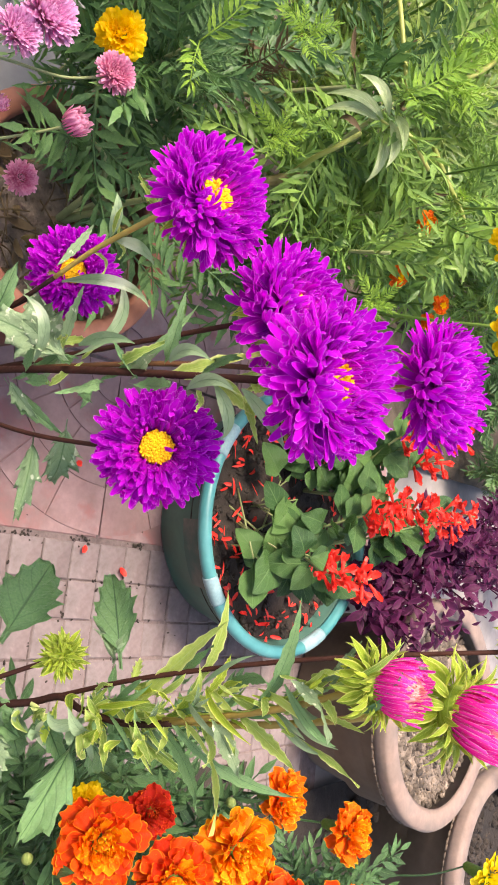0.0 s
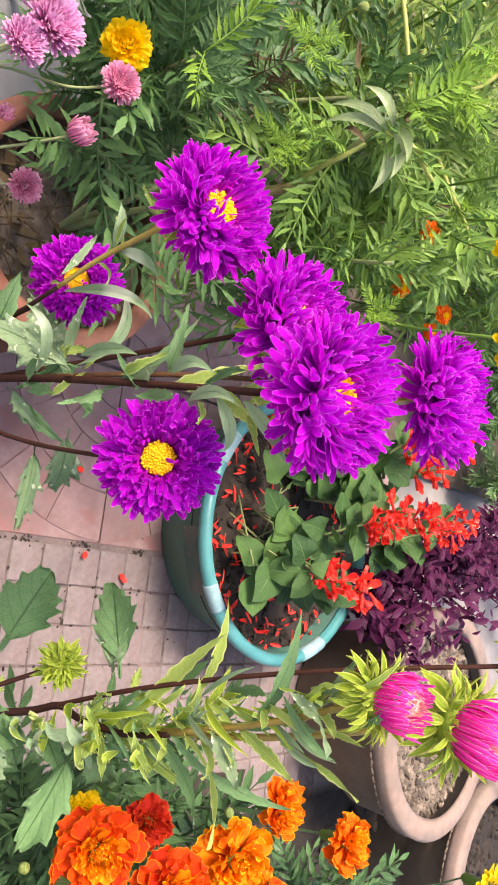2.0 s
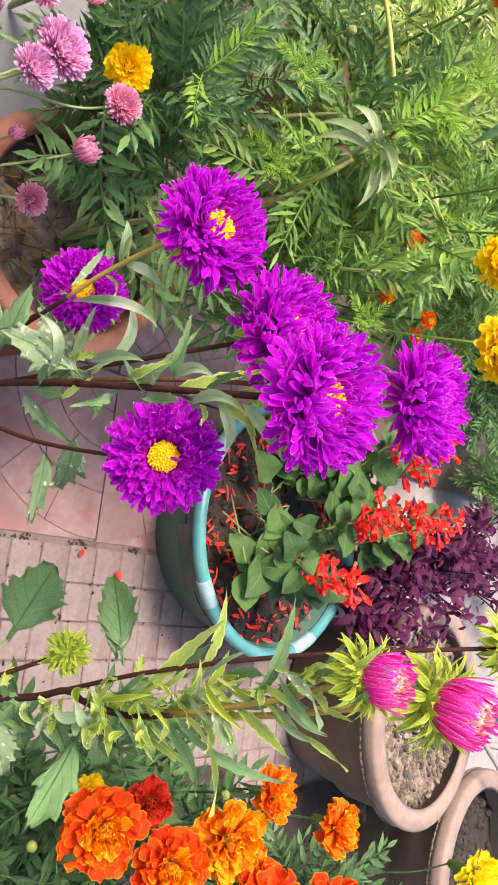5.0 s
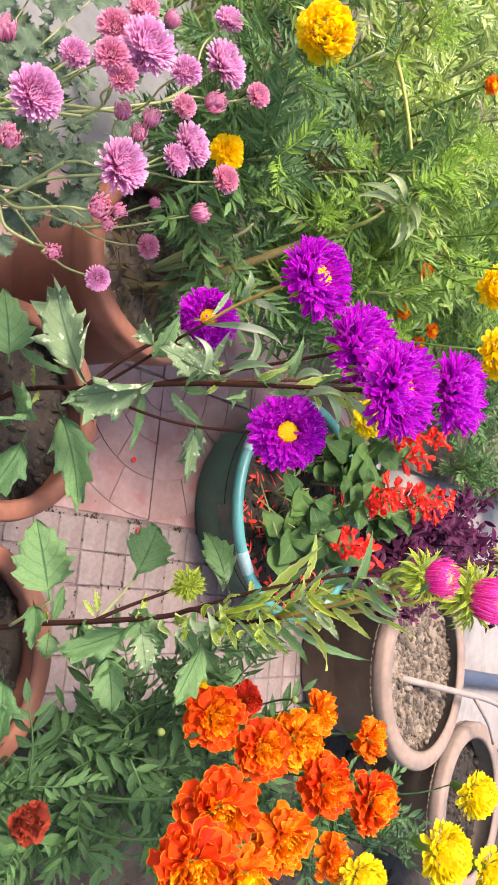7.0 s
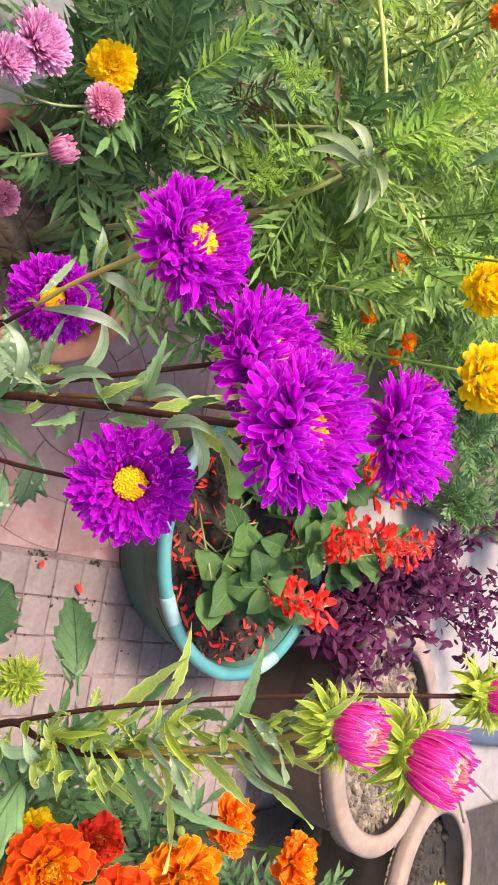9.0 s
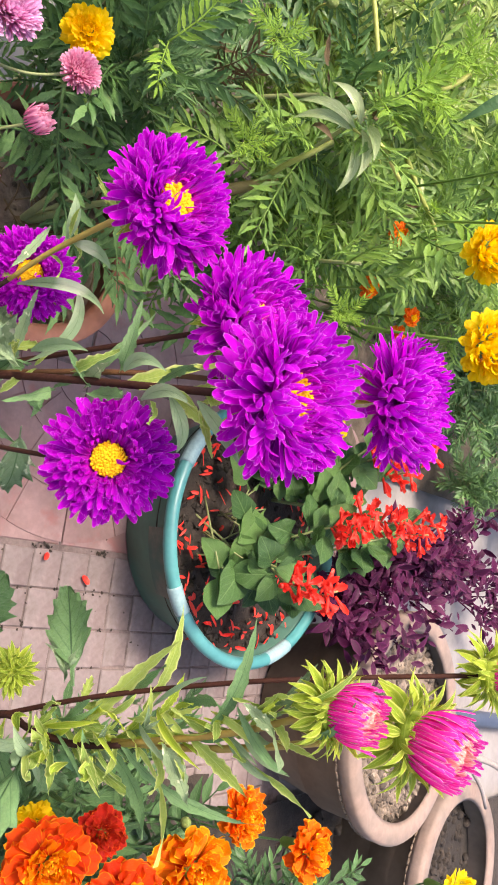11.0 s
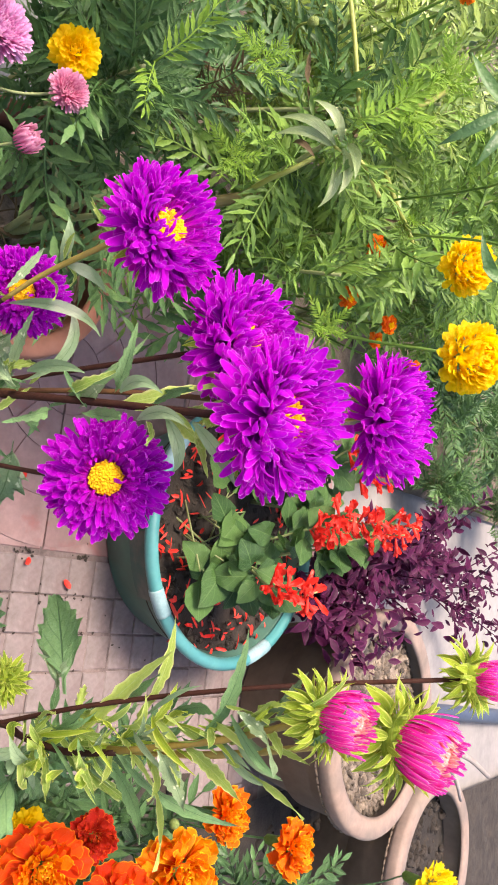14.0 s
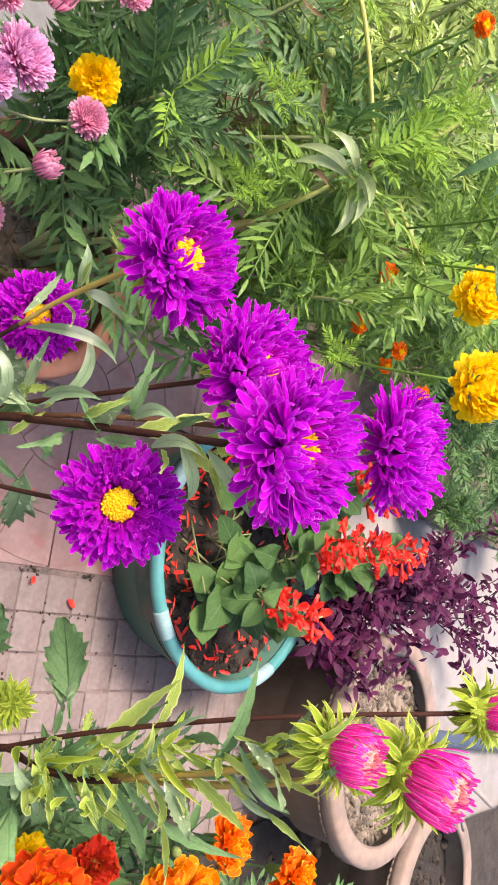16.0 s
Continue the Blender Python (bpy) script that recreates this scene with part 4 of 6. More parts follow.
aster_leaf(ASTER_TWO, (0.161, 0.220, 0.296), (0.143, 0.210, 0.301), 0.4, LEAF_LIME)
aster_leaf(ASTER_TWO, (0.160, 0.250, 0.328), (0.140, 0.240, 0.325), 0.4, LEAF_LIME)
aster_leaf(ASTER_TWO, (0.159, 0.265, 0.366), (0.135, 0.280, 0.374), 0.35, LEAF_LIME)
aster_leaf(ASTER_TWO, (0.151, 0.300, 0.508), (0.195, 0.290, 0.578), 0.102, LEAF)
aster_leaf(ASTER_TWO, (0.150, 0.300, 0.519), (0.167, 0.290, 0.596), 0.09, LEAF_LIME)
aster_leaf(ASTER_TWO, (0.147, 0.300, 0.531), (0.164, 0.280, 0.580), 0.096, LEAF_LIME)
aster_leaf(ASTER_TWO, (0.153, 0.300, 0.490), (0.188, 0.310, 0.550), 0.12, LEAF)
aster_leaf(ASTER_TWO, (0.152, 0.300, 0.471), (0.080, 0.320, 0.537), 0.096, LEAF_LIME)
aster_leaf(ASTER_TWO, (0.137, 0.310, 0.495), (0.097, 0.310, 0.526), 0.12, LEAF)
aster_leaf(ASTER_TWO, (0.133, 0.310, 0.513), (0.089, 0.320, 0.554), 0.132, LEAF_LIME)
aster_leaf(ASTER_TWO, (0.129, 0.310, 0.536), (0.099, 0.315, 0.585), 0.12, LEAF)
aster_leaf(ASTER_TWO, (0.136, 0.305, 0.561), (0.093, 0.300, 0.616), 0.12, LEAF)
aster_leaf(ASTER_TWO, (0.140, 0.305, 0.582), (0.148, 0.310, 0.632), 0.078, LEAF_LIME)
aster_leaf(ASTER_TWO, (0.138, 0.300, 0.472), (0.117, 0.310, 0.471), 0.35, LEAF_LIME)
aster_leaf(ASTER_TWO, (0.159, 0.300, 0.458), (0.170, 0.290, 0.514), 0.3, LEAF_LIME)
aster_leaf(ASTER_TWO, (0.161, 0.295, 0.449), (0.182, 0.280, 0.480), 0.15, LEAF_LIME)
aster_leaf(ASTER_TWO, (0.138, 0.300, 0.466), (0.131, 0.300, 0.497), 0.3, LEAF_LIME)
aster_leaf(ASTER_TWO, (0.159, 0.295, 0.450), (0.139, 0.290, 0.441), 0.3, LEAF_LIME)
aster_leaf(ASTER_ONE, (-0.125, 0.260, 0.495), (-0.098, 0.245, 0.484), 0.14, LEAF_PALE)
aster_leaf(ASTER_ONE, (-0.049, 0.235, 0.502), (-0.078, 0.220, 0.478), 0.5, LEAF_PALE)
aster_leaf(ASTER_ONE, (-0.049, 0.236, 0.503), (-0.072, 0.225, 0.488), 0.35, LEAF_PALE)
aster_leaf(ASTER_ONE, (-0.115, 0.262, 0.513), (-0.137, 0.262, 0.515), 0.12, LEAF_LIME)
aster_leaf(ASTER_ONE, (-0.114, 0.262, 0.511), (-0.097, 0.260, 0.540), 0.08, LEAF_LIME)
aster_leaf(ASTER_ONE, (-0.122, 0.266, 0.544), (-0.138, 0.262, 0.525), 0.3, LEAF_LIME)
aster_leaf(ASTER_ONE, (-0.123, 0.266, 0.544), (-0.133, 0.262, 0.534), 0.35, LEAF_LIME)
aster_leaf(ASTER_ONE, (-0.029, 0.262, 0.598), (-0.028, 0.262, 0.621), 0.28, LEAF_LIME)
aster_leaf(ASTER_ONE, (-0.031, 0.262, 0.601), (-0.035, 0.262, 0.622), 0.22, LEAF_LIME)
aster_leaf(ASTER_ONE, (-0.030, 0.255, 0.576), (-0.016, 0.250, 0.594), 0.2, LEAF_LIME)
aster_leaf(ASTER_ONE, (-0.015, 0.262, 0.620), (-0.001, 0.260, 0.625), 0.2, LEAF_LIME)
aster_leaf(ASTER_ONE, (-0.016, 0.262, 0.622), (-0.011, 0.258, 0.617), 0.25, LEAF_LIME)
for bent in (
    ((-0.100, 0.262, 0.463), (-0.091, 0.250, 0.538), (-0.070, 0.245, 0.555)),
    ((-0.090, 0.262, 0.515), (-0.060, 0.250, 0.541), (-0.053, 0.245, 0.495)),
    ((-0.114, 0.262, 0.511), (-0.105, 0.255, 0.542), (-0.093, 0.255, 0.548)),
    ((-0.117, 0.262, 0.506), (-0.125, 0.258, 0.521), (-0.138, 0.260, 0.515)),
    ((-0.031, 0.255, 0.569), (-0.039, 0.250, 0.591), (-0.026, 0.250, 0.605)),
    ((-0.044, 0.250, 0.563), (-0.053, 0.245, 0.579), (-0.042, 0.250, 0.590)),
    ((-0.029, 0.258, 0.601), (-0.015, 0.250, 0.624), (-0.001, 0.255, 0.627)),
    ((-0.032, 0.255, 0.587), (-0.015, 0.250, 0.605), (-0.007, 0.250, 0.596)),
    ((-0.057, 0.240, 0.507), (-0.060, 0.235, 0.538), (-0.053, 0.240, 0.550)),
    ((-0.050, 0.230, 0.482), (-0.069, 0.225, 0.514), (-0.083, 0.220, 0.488))):
    part("leaf", mesh("aster_leaf", ribbon(bent, 0.0062), LEAF_PALE), ASTER_ONE)

rs = random.Random(77)
for i in range(44):
    t = rs.random()
    base = Vector((0.158, 0.292, 0.425)).lerp(Vector((0.116, 0.308, 0.62)), t) + Vector((rs.uniform(-0.008, 0.008), rs.uniform(0.0, 0.012), 0))
    out = Vector((rs.choice((-1, 1)) * rs.uniform(0.3, 1), rs.uniform(-0.5, 0.2), rs.uniform(0.8, 1.9))).normalized() * rs.uniform(0.024, 0.056)
    bend = Vector((rs.uniform(-0.6, 0.6), -0.3, rs.uniform(-0.2, 0.9))) * out.length * 0.5
    part("leaf", mesh("aster_leaf", ribbon([base, base + out * 0.5 + bend, base + out], rs.uniform(0.0028, 0.0052)), rs.choice((LEAF_LIME, LEAF_LIME, LEAF_PALE, BRACT, LEAF))), ASTER_TWO)
for i in range(54):
    t = rs.random()
    base = Vector((0.158, 0.294, 0.425)).lerp(Vector((0.118, 0.308, 0.61)), t) + Vector((rs.uniform(-0.012, 0.012), rs.uniform(-0.008, 0.008), 0))
    out = Vector((rs.uniform(-0.8, 0.8), rs.uniform(-0.7, 0.5), rs.uniform(0.5, 1.6))).normalized() * rs.uniform(0.014, 0.042)
    aster_leaf(ASTER_TWO, base, base + out, rs.uniform(0.10, 0.30), rs.choice((LEAF_LIME, LEAF_LIME, LEAF_PALE, BRACT)))
for i in range(20):
    t = rs.random()
    base = Vector((-0.05, 0.243, 0.45)).lerp(Vector((-0.034, 0.262, 0.6)), t) + Vector((rs.uniform(-0.01, 0.01), rs.uniform(-0.008, 0.008), 0))
    out = Vector((rs.uniform(-1, 1), rs.uniform(-0.7, 0.5), rs.uniform(0.3, 1.5))).normalized() * rs.uniform(0.015, 0.04)
    aster_leaf(ASTER_ONE, base, base + out, rs.uniform(0.12, 0.22), rs.choice((LEAF_LIME, LEAF, LEAF_PALE)))

for i in range(34):
    t = rs.random()
    base = Vector((0.168, 0.280, 0.375)).lerp(Vector((0.156, 0.300, 0.49)), t) + Vector((rs.uniform(-0.006, 0.010), rs.uniform(-0.006, 0.006), 0))
    out = Vector((rs.uniform(-0.7, 1.0), rs.uniform(-0.7, 0.3), rs.uniform(-0.3, 0.9))).normalized() * rs.uniform(0.010, 0.026)
    bend = Vector((rs.uniform(-1, 1), -0.5, rs.uniform(-1, 1))) * out.length * 0.6
    part("leaf", mesh("aster_leaf", ribbon([base, base + out * 0.6 + bend, base + out], rs.uniform(0.004, 0.009), 8), rs.choice((LEAF_LIME, LEAF_LIME, LEAF_PALE, LEAF, BRACT))), ASTER_TWO)

# ---- chrysanthemums ----
MUM_G = [blade(1, w, 5, 2, "blunt", 0.8, c) for w, c in ((0.165, 0.6), (0.15, 0.95), (0.18, 0.3))]


def mum_head(root, place, up, size, seed, material=None):
    rnd = random.Random(seed)
    m = aim(place, up, rnd.uniform(0, 6), size)
    head = part("flower_head", mesh("mum_cup", lathe([(0.0, -0.16), (0.1, -0.14), (0.2, 0.0), (0.0, 0.1)], 14), MUM_LEAF), root, m)
    rays = []
    for count, radius, length, rise, h in ((42, 0.1, 0.37, -16, 0.0), (46, 0.1, 0.38, -4, 0.02), (48, 0.11, 0.36, 8, 0.04), (48, 0.12, 0.32, 19, 0.06), (46, 0.12, 0.28, 30, 0.07), (42, 0.12, 0.23, 40, 0.08), (38, 0.11, 0.19, 50, 0.09), (30, 0.08, 0.16, 60, 0.1), (22, 0.05, 0.14, 72, 0.1), (10, 0.02, 0.13, 84, 0.1)):
        rays += [moved(MUM_G[i], p) for i, p in whorl(rnd, count, radius, length, rise, MUM_G, 0.12, rnd.random(), h)]
    part("petals", mesh("mum_petals", joined(rays), material or MUM), head, m, "pink quilled petals", "stuff")


def mum_bud(root, place, up, size, seed):
    rnd = random.Random(seed)
    m = aim(place, up, rnd.uniform(0, 6), size)
    head = part("flower_bud", mesh("bud_cup", lathe([(0.0, -0.3), (0.16, -0.26), (0.34, -0.02), (0.3, 0.08), (0, 0.1)], 12), MUM_LEAF), root, m)
    rays = []
    for count, radius, length, rise, h in ((28, 0.34, 0.52, 70, -0.08), (26, 0.30, 0.52, 78, -0.02), (22, 0.22, 0.50, 86, 0.03), (16, 0.14, 0.48, 90, 0.06), (9, 0.06, 0.46, 90, 0.08)):
        rays += [moved(MUM_G[i], p) for i, p in whorl(rnd, count, radius, length * 1.1, rise, MUM_G, 0.1, rnd.random(), h)]
    part("petals", mesh("bud_petals", joined(rays), MUM_ROSE), head, m, "closed rose petals", "stuff")


MUMS = thing("chrysanthemum", (-0.225, 0.085, 0.2), "chrysanthemum with open pink blooms and many rose buds", "chrysanthemum")
ROOT = Vector((-0.225, 0.085, 0.2))
rs = random.Random(9)
HEADS = ((-0.255, 0.114, 0.433, 0.048), (-0.213, 0.174, 0.458, 0.050), (-0.288, 0.166, 0.498, 0.050), (-0.324, 0.277, 0.480, 0.050), (-0.240, 0.243, 0.451, 0.032), (-0.257, 0.262, 0.452, 0.046))
SMALL = ((-0.286, 0.208, 0.498, 0.028), (-0.308, 0.313, 0.489, 0.026), (-0.319, 0.171, 0.460, 0.032), (-0.300, 0.152, 0.433, 0.028), (-0.245, 0.318, 0.445, 0.030), (-0.199, 0.308, 0.352, 0.028), (-0.148, 0.220, 0.376, 0.026),
         (-0.272, 0.136, 0.492, 0.028), (-0.259, 0.146, 0.493, 0.024), (-0.374, 0.296, 0.473, 0.030), (-0.352, 0.205, 0.455, 0.032), (-0.279, 0.239, 0.467, 0.024), (-0.275, 0.159, 0.496, 0.022))
BUDS = ((-0.293, 0.273, 0.470, 0.018), (-0.178, 0.158, 0.450, 0.018), (-0.176, 0.168, 0.460, 0.011), (-0.167, 0.164, 0.452, 0.011), (-0.146, 0.137, 0.421, 0.013), (-0.212, 0.298, 0.426, 0.017), (-0.214, 0.254, 0.414, 0.010),
        (-0.220, 0.098, 0.424, 0.016), (-0.310, 0.111, 0.404, 0.018), (-0.261, 0.210, 0.457, 0.014), (-0.251, 0.206, 0.446, 0.014), (-0.359, 0.243, 0.450, 0.014), (-0.262, 0.188, 0.447, 0.014))
JOINTS = [Vector((-0.215, 0.115, 0.33)), Vector((-0.245, 0.13, 0.35)), Vector((-0.27, 0.12, 0.36)), Vector((-0.205, 0.14, 0.35))]
for j in JOINTS:
    stem(MUMS, [ROOT, ROOT.lerp(j, 0.5) + Vector((0.008, 0, 0)), j], 0.0024, 0.0018, STEM_GREEN)
FORKS = [Vector(v) for v in ((-0.272, 0.140, 0.405), (-0.262, 0.170, 0.420), (-0.272, 0.205, 0.435), (-0.292, 0.240, 0.440), (-0.222, 0.155, 0.415), (-0.232, 0.215, 0.405), (-0.185, 0.148, 0.415), (-0.165, 0.155, 0.375), (-0.200, 0.225, 0.350), (-0.325, 0.180, 0.42))]
for f in FORKS:
    j = min(JOINTS, key=lambda q: (q - f).length)
    stem(MUMS, [j, j.lerp(f, 0.5) + Vector((rs.uniform(-0.008, 0.008), rs.uniform(-0.008, 0.008), -0.008)), f], 0.0016, 0.0013, STEM_GREEN)
for i, (x, y, z, size) in enumerate(HEADS + SMALL + BUDS):
    p = Vector((x, y, z))
    low = [q for q in FORKS + JOINTS if q.z < p.z - 0.03]
    j = min(low, key=lambda q: (q - p).length + 0.6 * (q - p).xy.length) if low else JOINTS[0]
    out = ((p - j).normalized() * 0.5 + Vector((0, -0.22, 0.8))).normalized()
    gap = (p - j).length
    start = ((j - ROOT).normalized() + (p - j).normalized()).normalized()
    stem(MUMS, [j, j + start * gap * 0.3, j.lerp(p, 0.68) + Vector((0, 0.0, -0.02)) * gap * 4 + (p - j).xy.to_3d() * 0.08, p - out * size * 0.12], 0.0011, 0.0009, STEM_GREEN)
    if i < len(HEADS):
        mum_head(MUMS, p, out, size * 0.94, 100 + i)
    elif i < len(HEADS) + len(SMALL):
        mum_head(MUMS, p, (out + Vector((0.05, -0.45, -0.1))), size * 0.98, 130 + i, MUM_ROSE if i % 3 else MUM)
    else:
        mum_bud(MUMS, p, (p - j) + Vector((0, -0.05, 0.05)), size * 1.25, 160 + i)
MUM_LEAF_M = [mesh("mum_leaf", blade(1, 0.66, 16, 4, "leaf", 0.3, c, 0.6, 0.12, 2.5, 0.15), MUM_LEAF) for c in (-0.6, 0.4, -0.2)]
for i in range(80):
    j = rs.choice(JOINTS).lerp(ROOT, rs.uniform(-0.1, 0.85)) + Vector((rs.uniform(-0.10, 0.03), rs.uniform(-0.08, 0.07), 0))
    d = Vector((rs.uniform(-1, 1), rs.uniform(-1, 1), rs.uniform(-0.3, 0.7))).normalized() * rs.uniform(0.018, 0.036)
    part("leaf", MUM_LEAF_M[i % 3], MUMS, along(j, j + d, (rs.uniform(-0.4, 0.4), -0.5, 1), 1.0))
for i in range(300):
    p = Vector((-0.31 + rs.uniform(-0.09, 0.10), 0.15 + rs.uniform(-0.09, 0.10), 0.32 + rs.uniform(-0.08, 0.06)))
    d = Vector((rs.uniform(-1, 1), rs.uniform(-1, 1), rs.uniform(-0.3, 0.5))).normalized() * rs.uniform(0.016, 0.034)
    stem(MUMS, [min(JOINTS, key=lambda q: (q - p).length).lerp(ROOT, 0.3), p], 0.0008, 0.0006, STEM_GREEN) if i % 4 == 0 else None
    part("leaf", MUM_LEAF_M[i % 3], MUMS, along(p, p + d, (rs.uniform(-0.4, 0.4), -0.6, 1)))

# ---- marigolds ----
FAN_G = [ruffle(1, w, c, wv, ph) for w, c, wv, ph in ((0.74, 0.25, 0.15, 0.3), (0.66, 0.6, 0.18, 1.7), (0.80, -0.15, 0.13, 3.1), (0.62, 0.9, 0.20, 4.4), (0.70, 0.1, 0.17, 5.5))]
CREST_G = [ruffle(1, w, c, wv, ph, 4, 5) for w, c, wv, ph in ((0.50, 0.5, 0.16, 0.3), (0.42, 0.9, 0.18, 1.9), (0.56, 0.2, 0.14, 3.3))]
BALL_G = [blade(1, w, 5, 6, "fan", f, c, ripple=rp, waves=1.6) for w, f, c, rp in ((0.46, 0.25, 0.5, 0.13), (0.40, 0.35, 0.9, 0.15), (0.48, 0.2, 0.1, 0.12), (0.38, 0.4, 1.2, 0.15))]
BALL_M = {k.name: [mesh("marigold_petal", g, k) for g in BALL_G] for k in (AMBER, YELLOW)}
FAN_M = {k.name: [mesh("marigold_petal", g, k) for g in FAN_G] for k in (ORANGE, RED_ORANGE, CREST, AMBER, YELLOW, WILTED, DEEP_RED)}


def marigold_head(root, place, up, size, seed, outer, inner, full=1.0, ball=False):
    """A ruffled double marigold on its long green cup."""
    rnd = random.Random(seed)
    m = aim(place, up, rnd.uniform(0, 6), size)
    head = part("flower_head", mesh("marigold_cup", lathe([(0.03, -0.55), (0.08, -0.5), (0.12, -0.2), (0.14, 0.0), (0.0, 0.05)], 12), FERN), root, m)
    high = []
    if ball:
        low = ((28, 0.22, 0.27, -24, 0.0), (30, 0.23, 0.27, -4, 0.03))
        up_rows = ((38, 0.24, 0.255, 12, 0.06), (38, 0.24, 0.25, 26, 0.09), (38, 0.225, 0.25, 39, 0.13), (34, 0.20, 0.24, 50, 0.16), (30, 0.17, 0.23, 60, 0.19), (24, 0.125, 0.22, 70, 0.21), (17, 0.08, 0.22, 78, 0.22), (9, 0.03, 0.22, 86, 0.23))
    else:
        low = ((11, 0.10, 0.39, -24, 0.0), (12, 0.11, 0.39, -7, 0.03), (12, 0.11, 0.36, 9, 0.06), (11, 0.10, 0.31, 23, 0.09))
        up_rows = ((16, 0.11, 0.25, 33, 0.11), (18, 0.10, 0.21, 44, 0.13), (18, 0.08, 0.18, 56, 0.14), (16, 0.05, 0.16, 68, 0.15), (10, 0.03, 0.15, 82, 0.15))
    shapes, ready = (BALL_G, BALL_M) if ball else (FAN_G, FAN_M)
    shut = 42 if outer is WILTED else 0
    for count, radius, length, rise, h in low:
        for i, p in whorl(rnd, count, radius, length, rise + shut, shapes, 0.14 if ball else 0.22, rnd.random(), h):
            part("petal", ready[outer.name][i], head, m @ p)
    for count, radius, length, rise, h in up_rows:
        crest = shapes if ball else CREST_G
        high += [moved(crest[i], p) for i, p in whorl(rnd, count, radius, length * full, rise + shut * 0.5, crest, 0.13 if ball else 0.22, rnd.random(), h)]
    part("inner_petals", mesh("inner_petals", joined(high), inner), head, m, kind="stuff")


def feather(pairs, slim, curl, rnd, teeth=0.34):
    """A pinnate leaf of length 1 with narrow leaflets in pairs and one at its end."""
    out = [tube([(0, 0, 0), (0.05, 0.5, 0.055 * curl), (0.015, 0.95, 0.2 * curl)], [0.013, 0.006], 4, 3)]
    for i in range(pairs):
        t = 0.14 + 0.78 * i / pairs
        for s in (-1, 1):
            size = (0.31 - 0.16 * abs(t - 0.4)) * rnd.uniform(0.82, 1.15) * (1.0 if pairs > 6 else 1.08)
            g = blade(size, size * slim, 8, 2, "lance", 0.35, rnd.uniform(-0.9, 0.5), teeth, sway=-s * rnd.uniform(-0.05, 0.22))
            out.append(moved(g, Matrix.Translation((0.05 * math.sin(t * 3), t, 0.22 * curl * t * t)) @ Matrix.Rotation(-s * radians(rnd.uniform(48, 70) - 22 * t), 4, "Z") @ Matrix.Rotation(rnd.uniform(-0.35, 0.35), 4, "X") @ Matrix.Rotation(s * rnd.uniform(-0.35, 0.5), 4, "Y")))
    out.append(moved(blade(0.24, 0.24 * slim, 8, 2, "lance", 0.3, -0.3, teeth), Matrix.Translation((0.015, 0.93, 0.2 * curl))))
    return joined(out)


rs = random.Random(31)
FERN_G = [feather(p, s, c, rs) for p, s, c in ((9, 0.20, -0.5), (10, 0.18, -1.0), (9, 0.21, 0.3), (10, 0.15, -1.4), (10, 0.16, 0.0))]
FERN_M = {k.name: [mesh("feather_leaf", g, k) for g in FERN_G] for k in (FERN, FERN_SHADE, FERN_SUNLIT)}
LIME_M = [mesh("young_leaf", g, FERN_LIME) for g in FERN_G[:3]]
BROAD_G = [feather(p, s, c, rs, 0.1) for p, s, c in ((5, 0.29, -0.4), (6, 0.26, -0.7), (5, 0.30, 0.2))]
BROAD_M = [mesh("pinnate_leaf", g, FERN_DARK) for g in BROAD_G]
DEAD_M = mesh("withered_leaf", blade(1, 0.15, 10, 4, "lance", 0.8, 1.6, 0.15, 0.2, 3), DEAD)


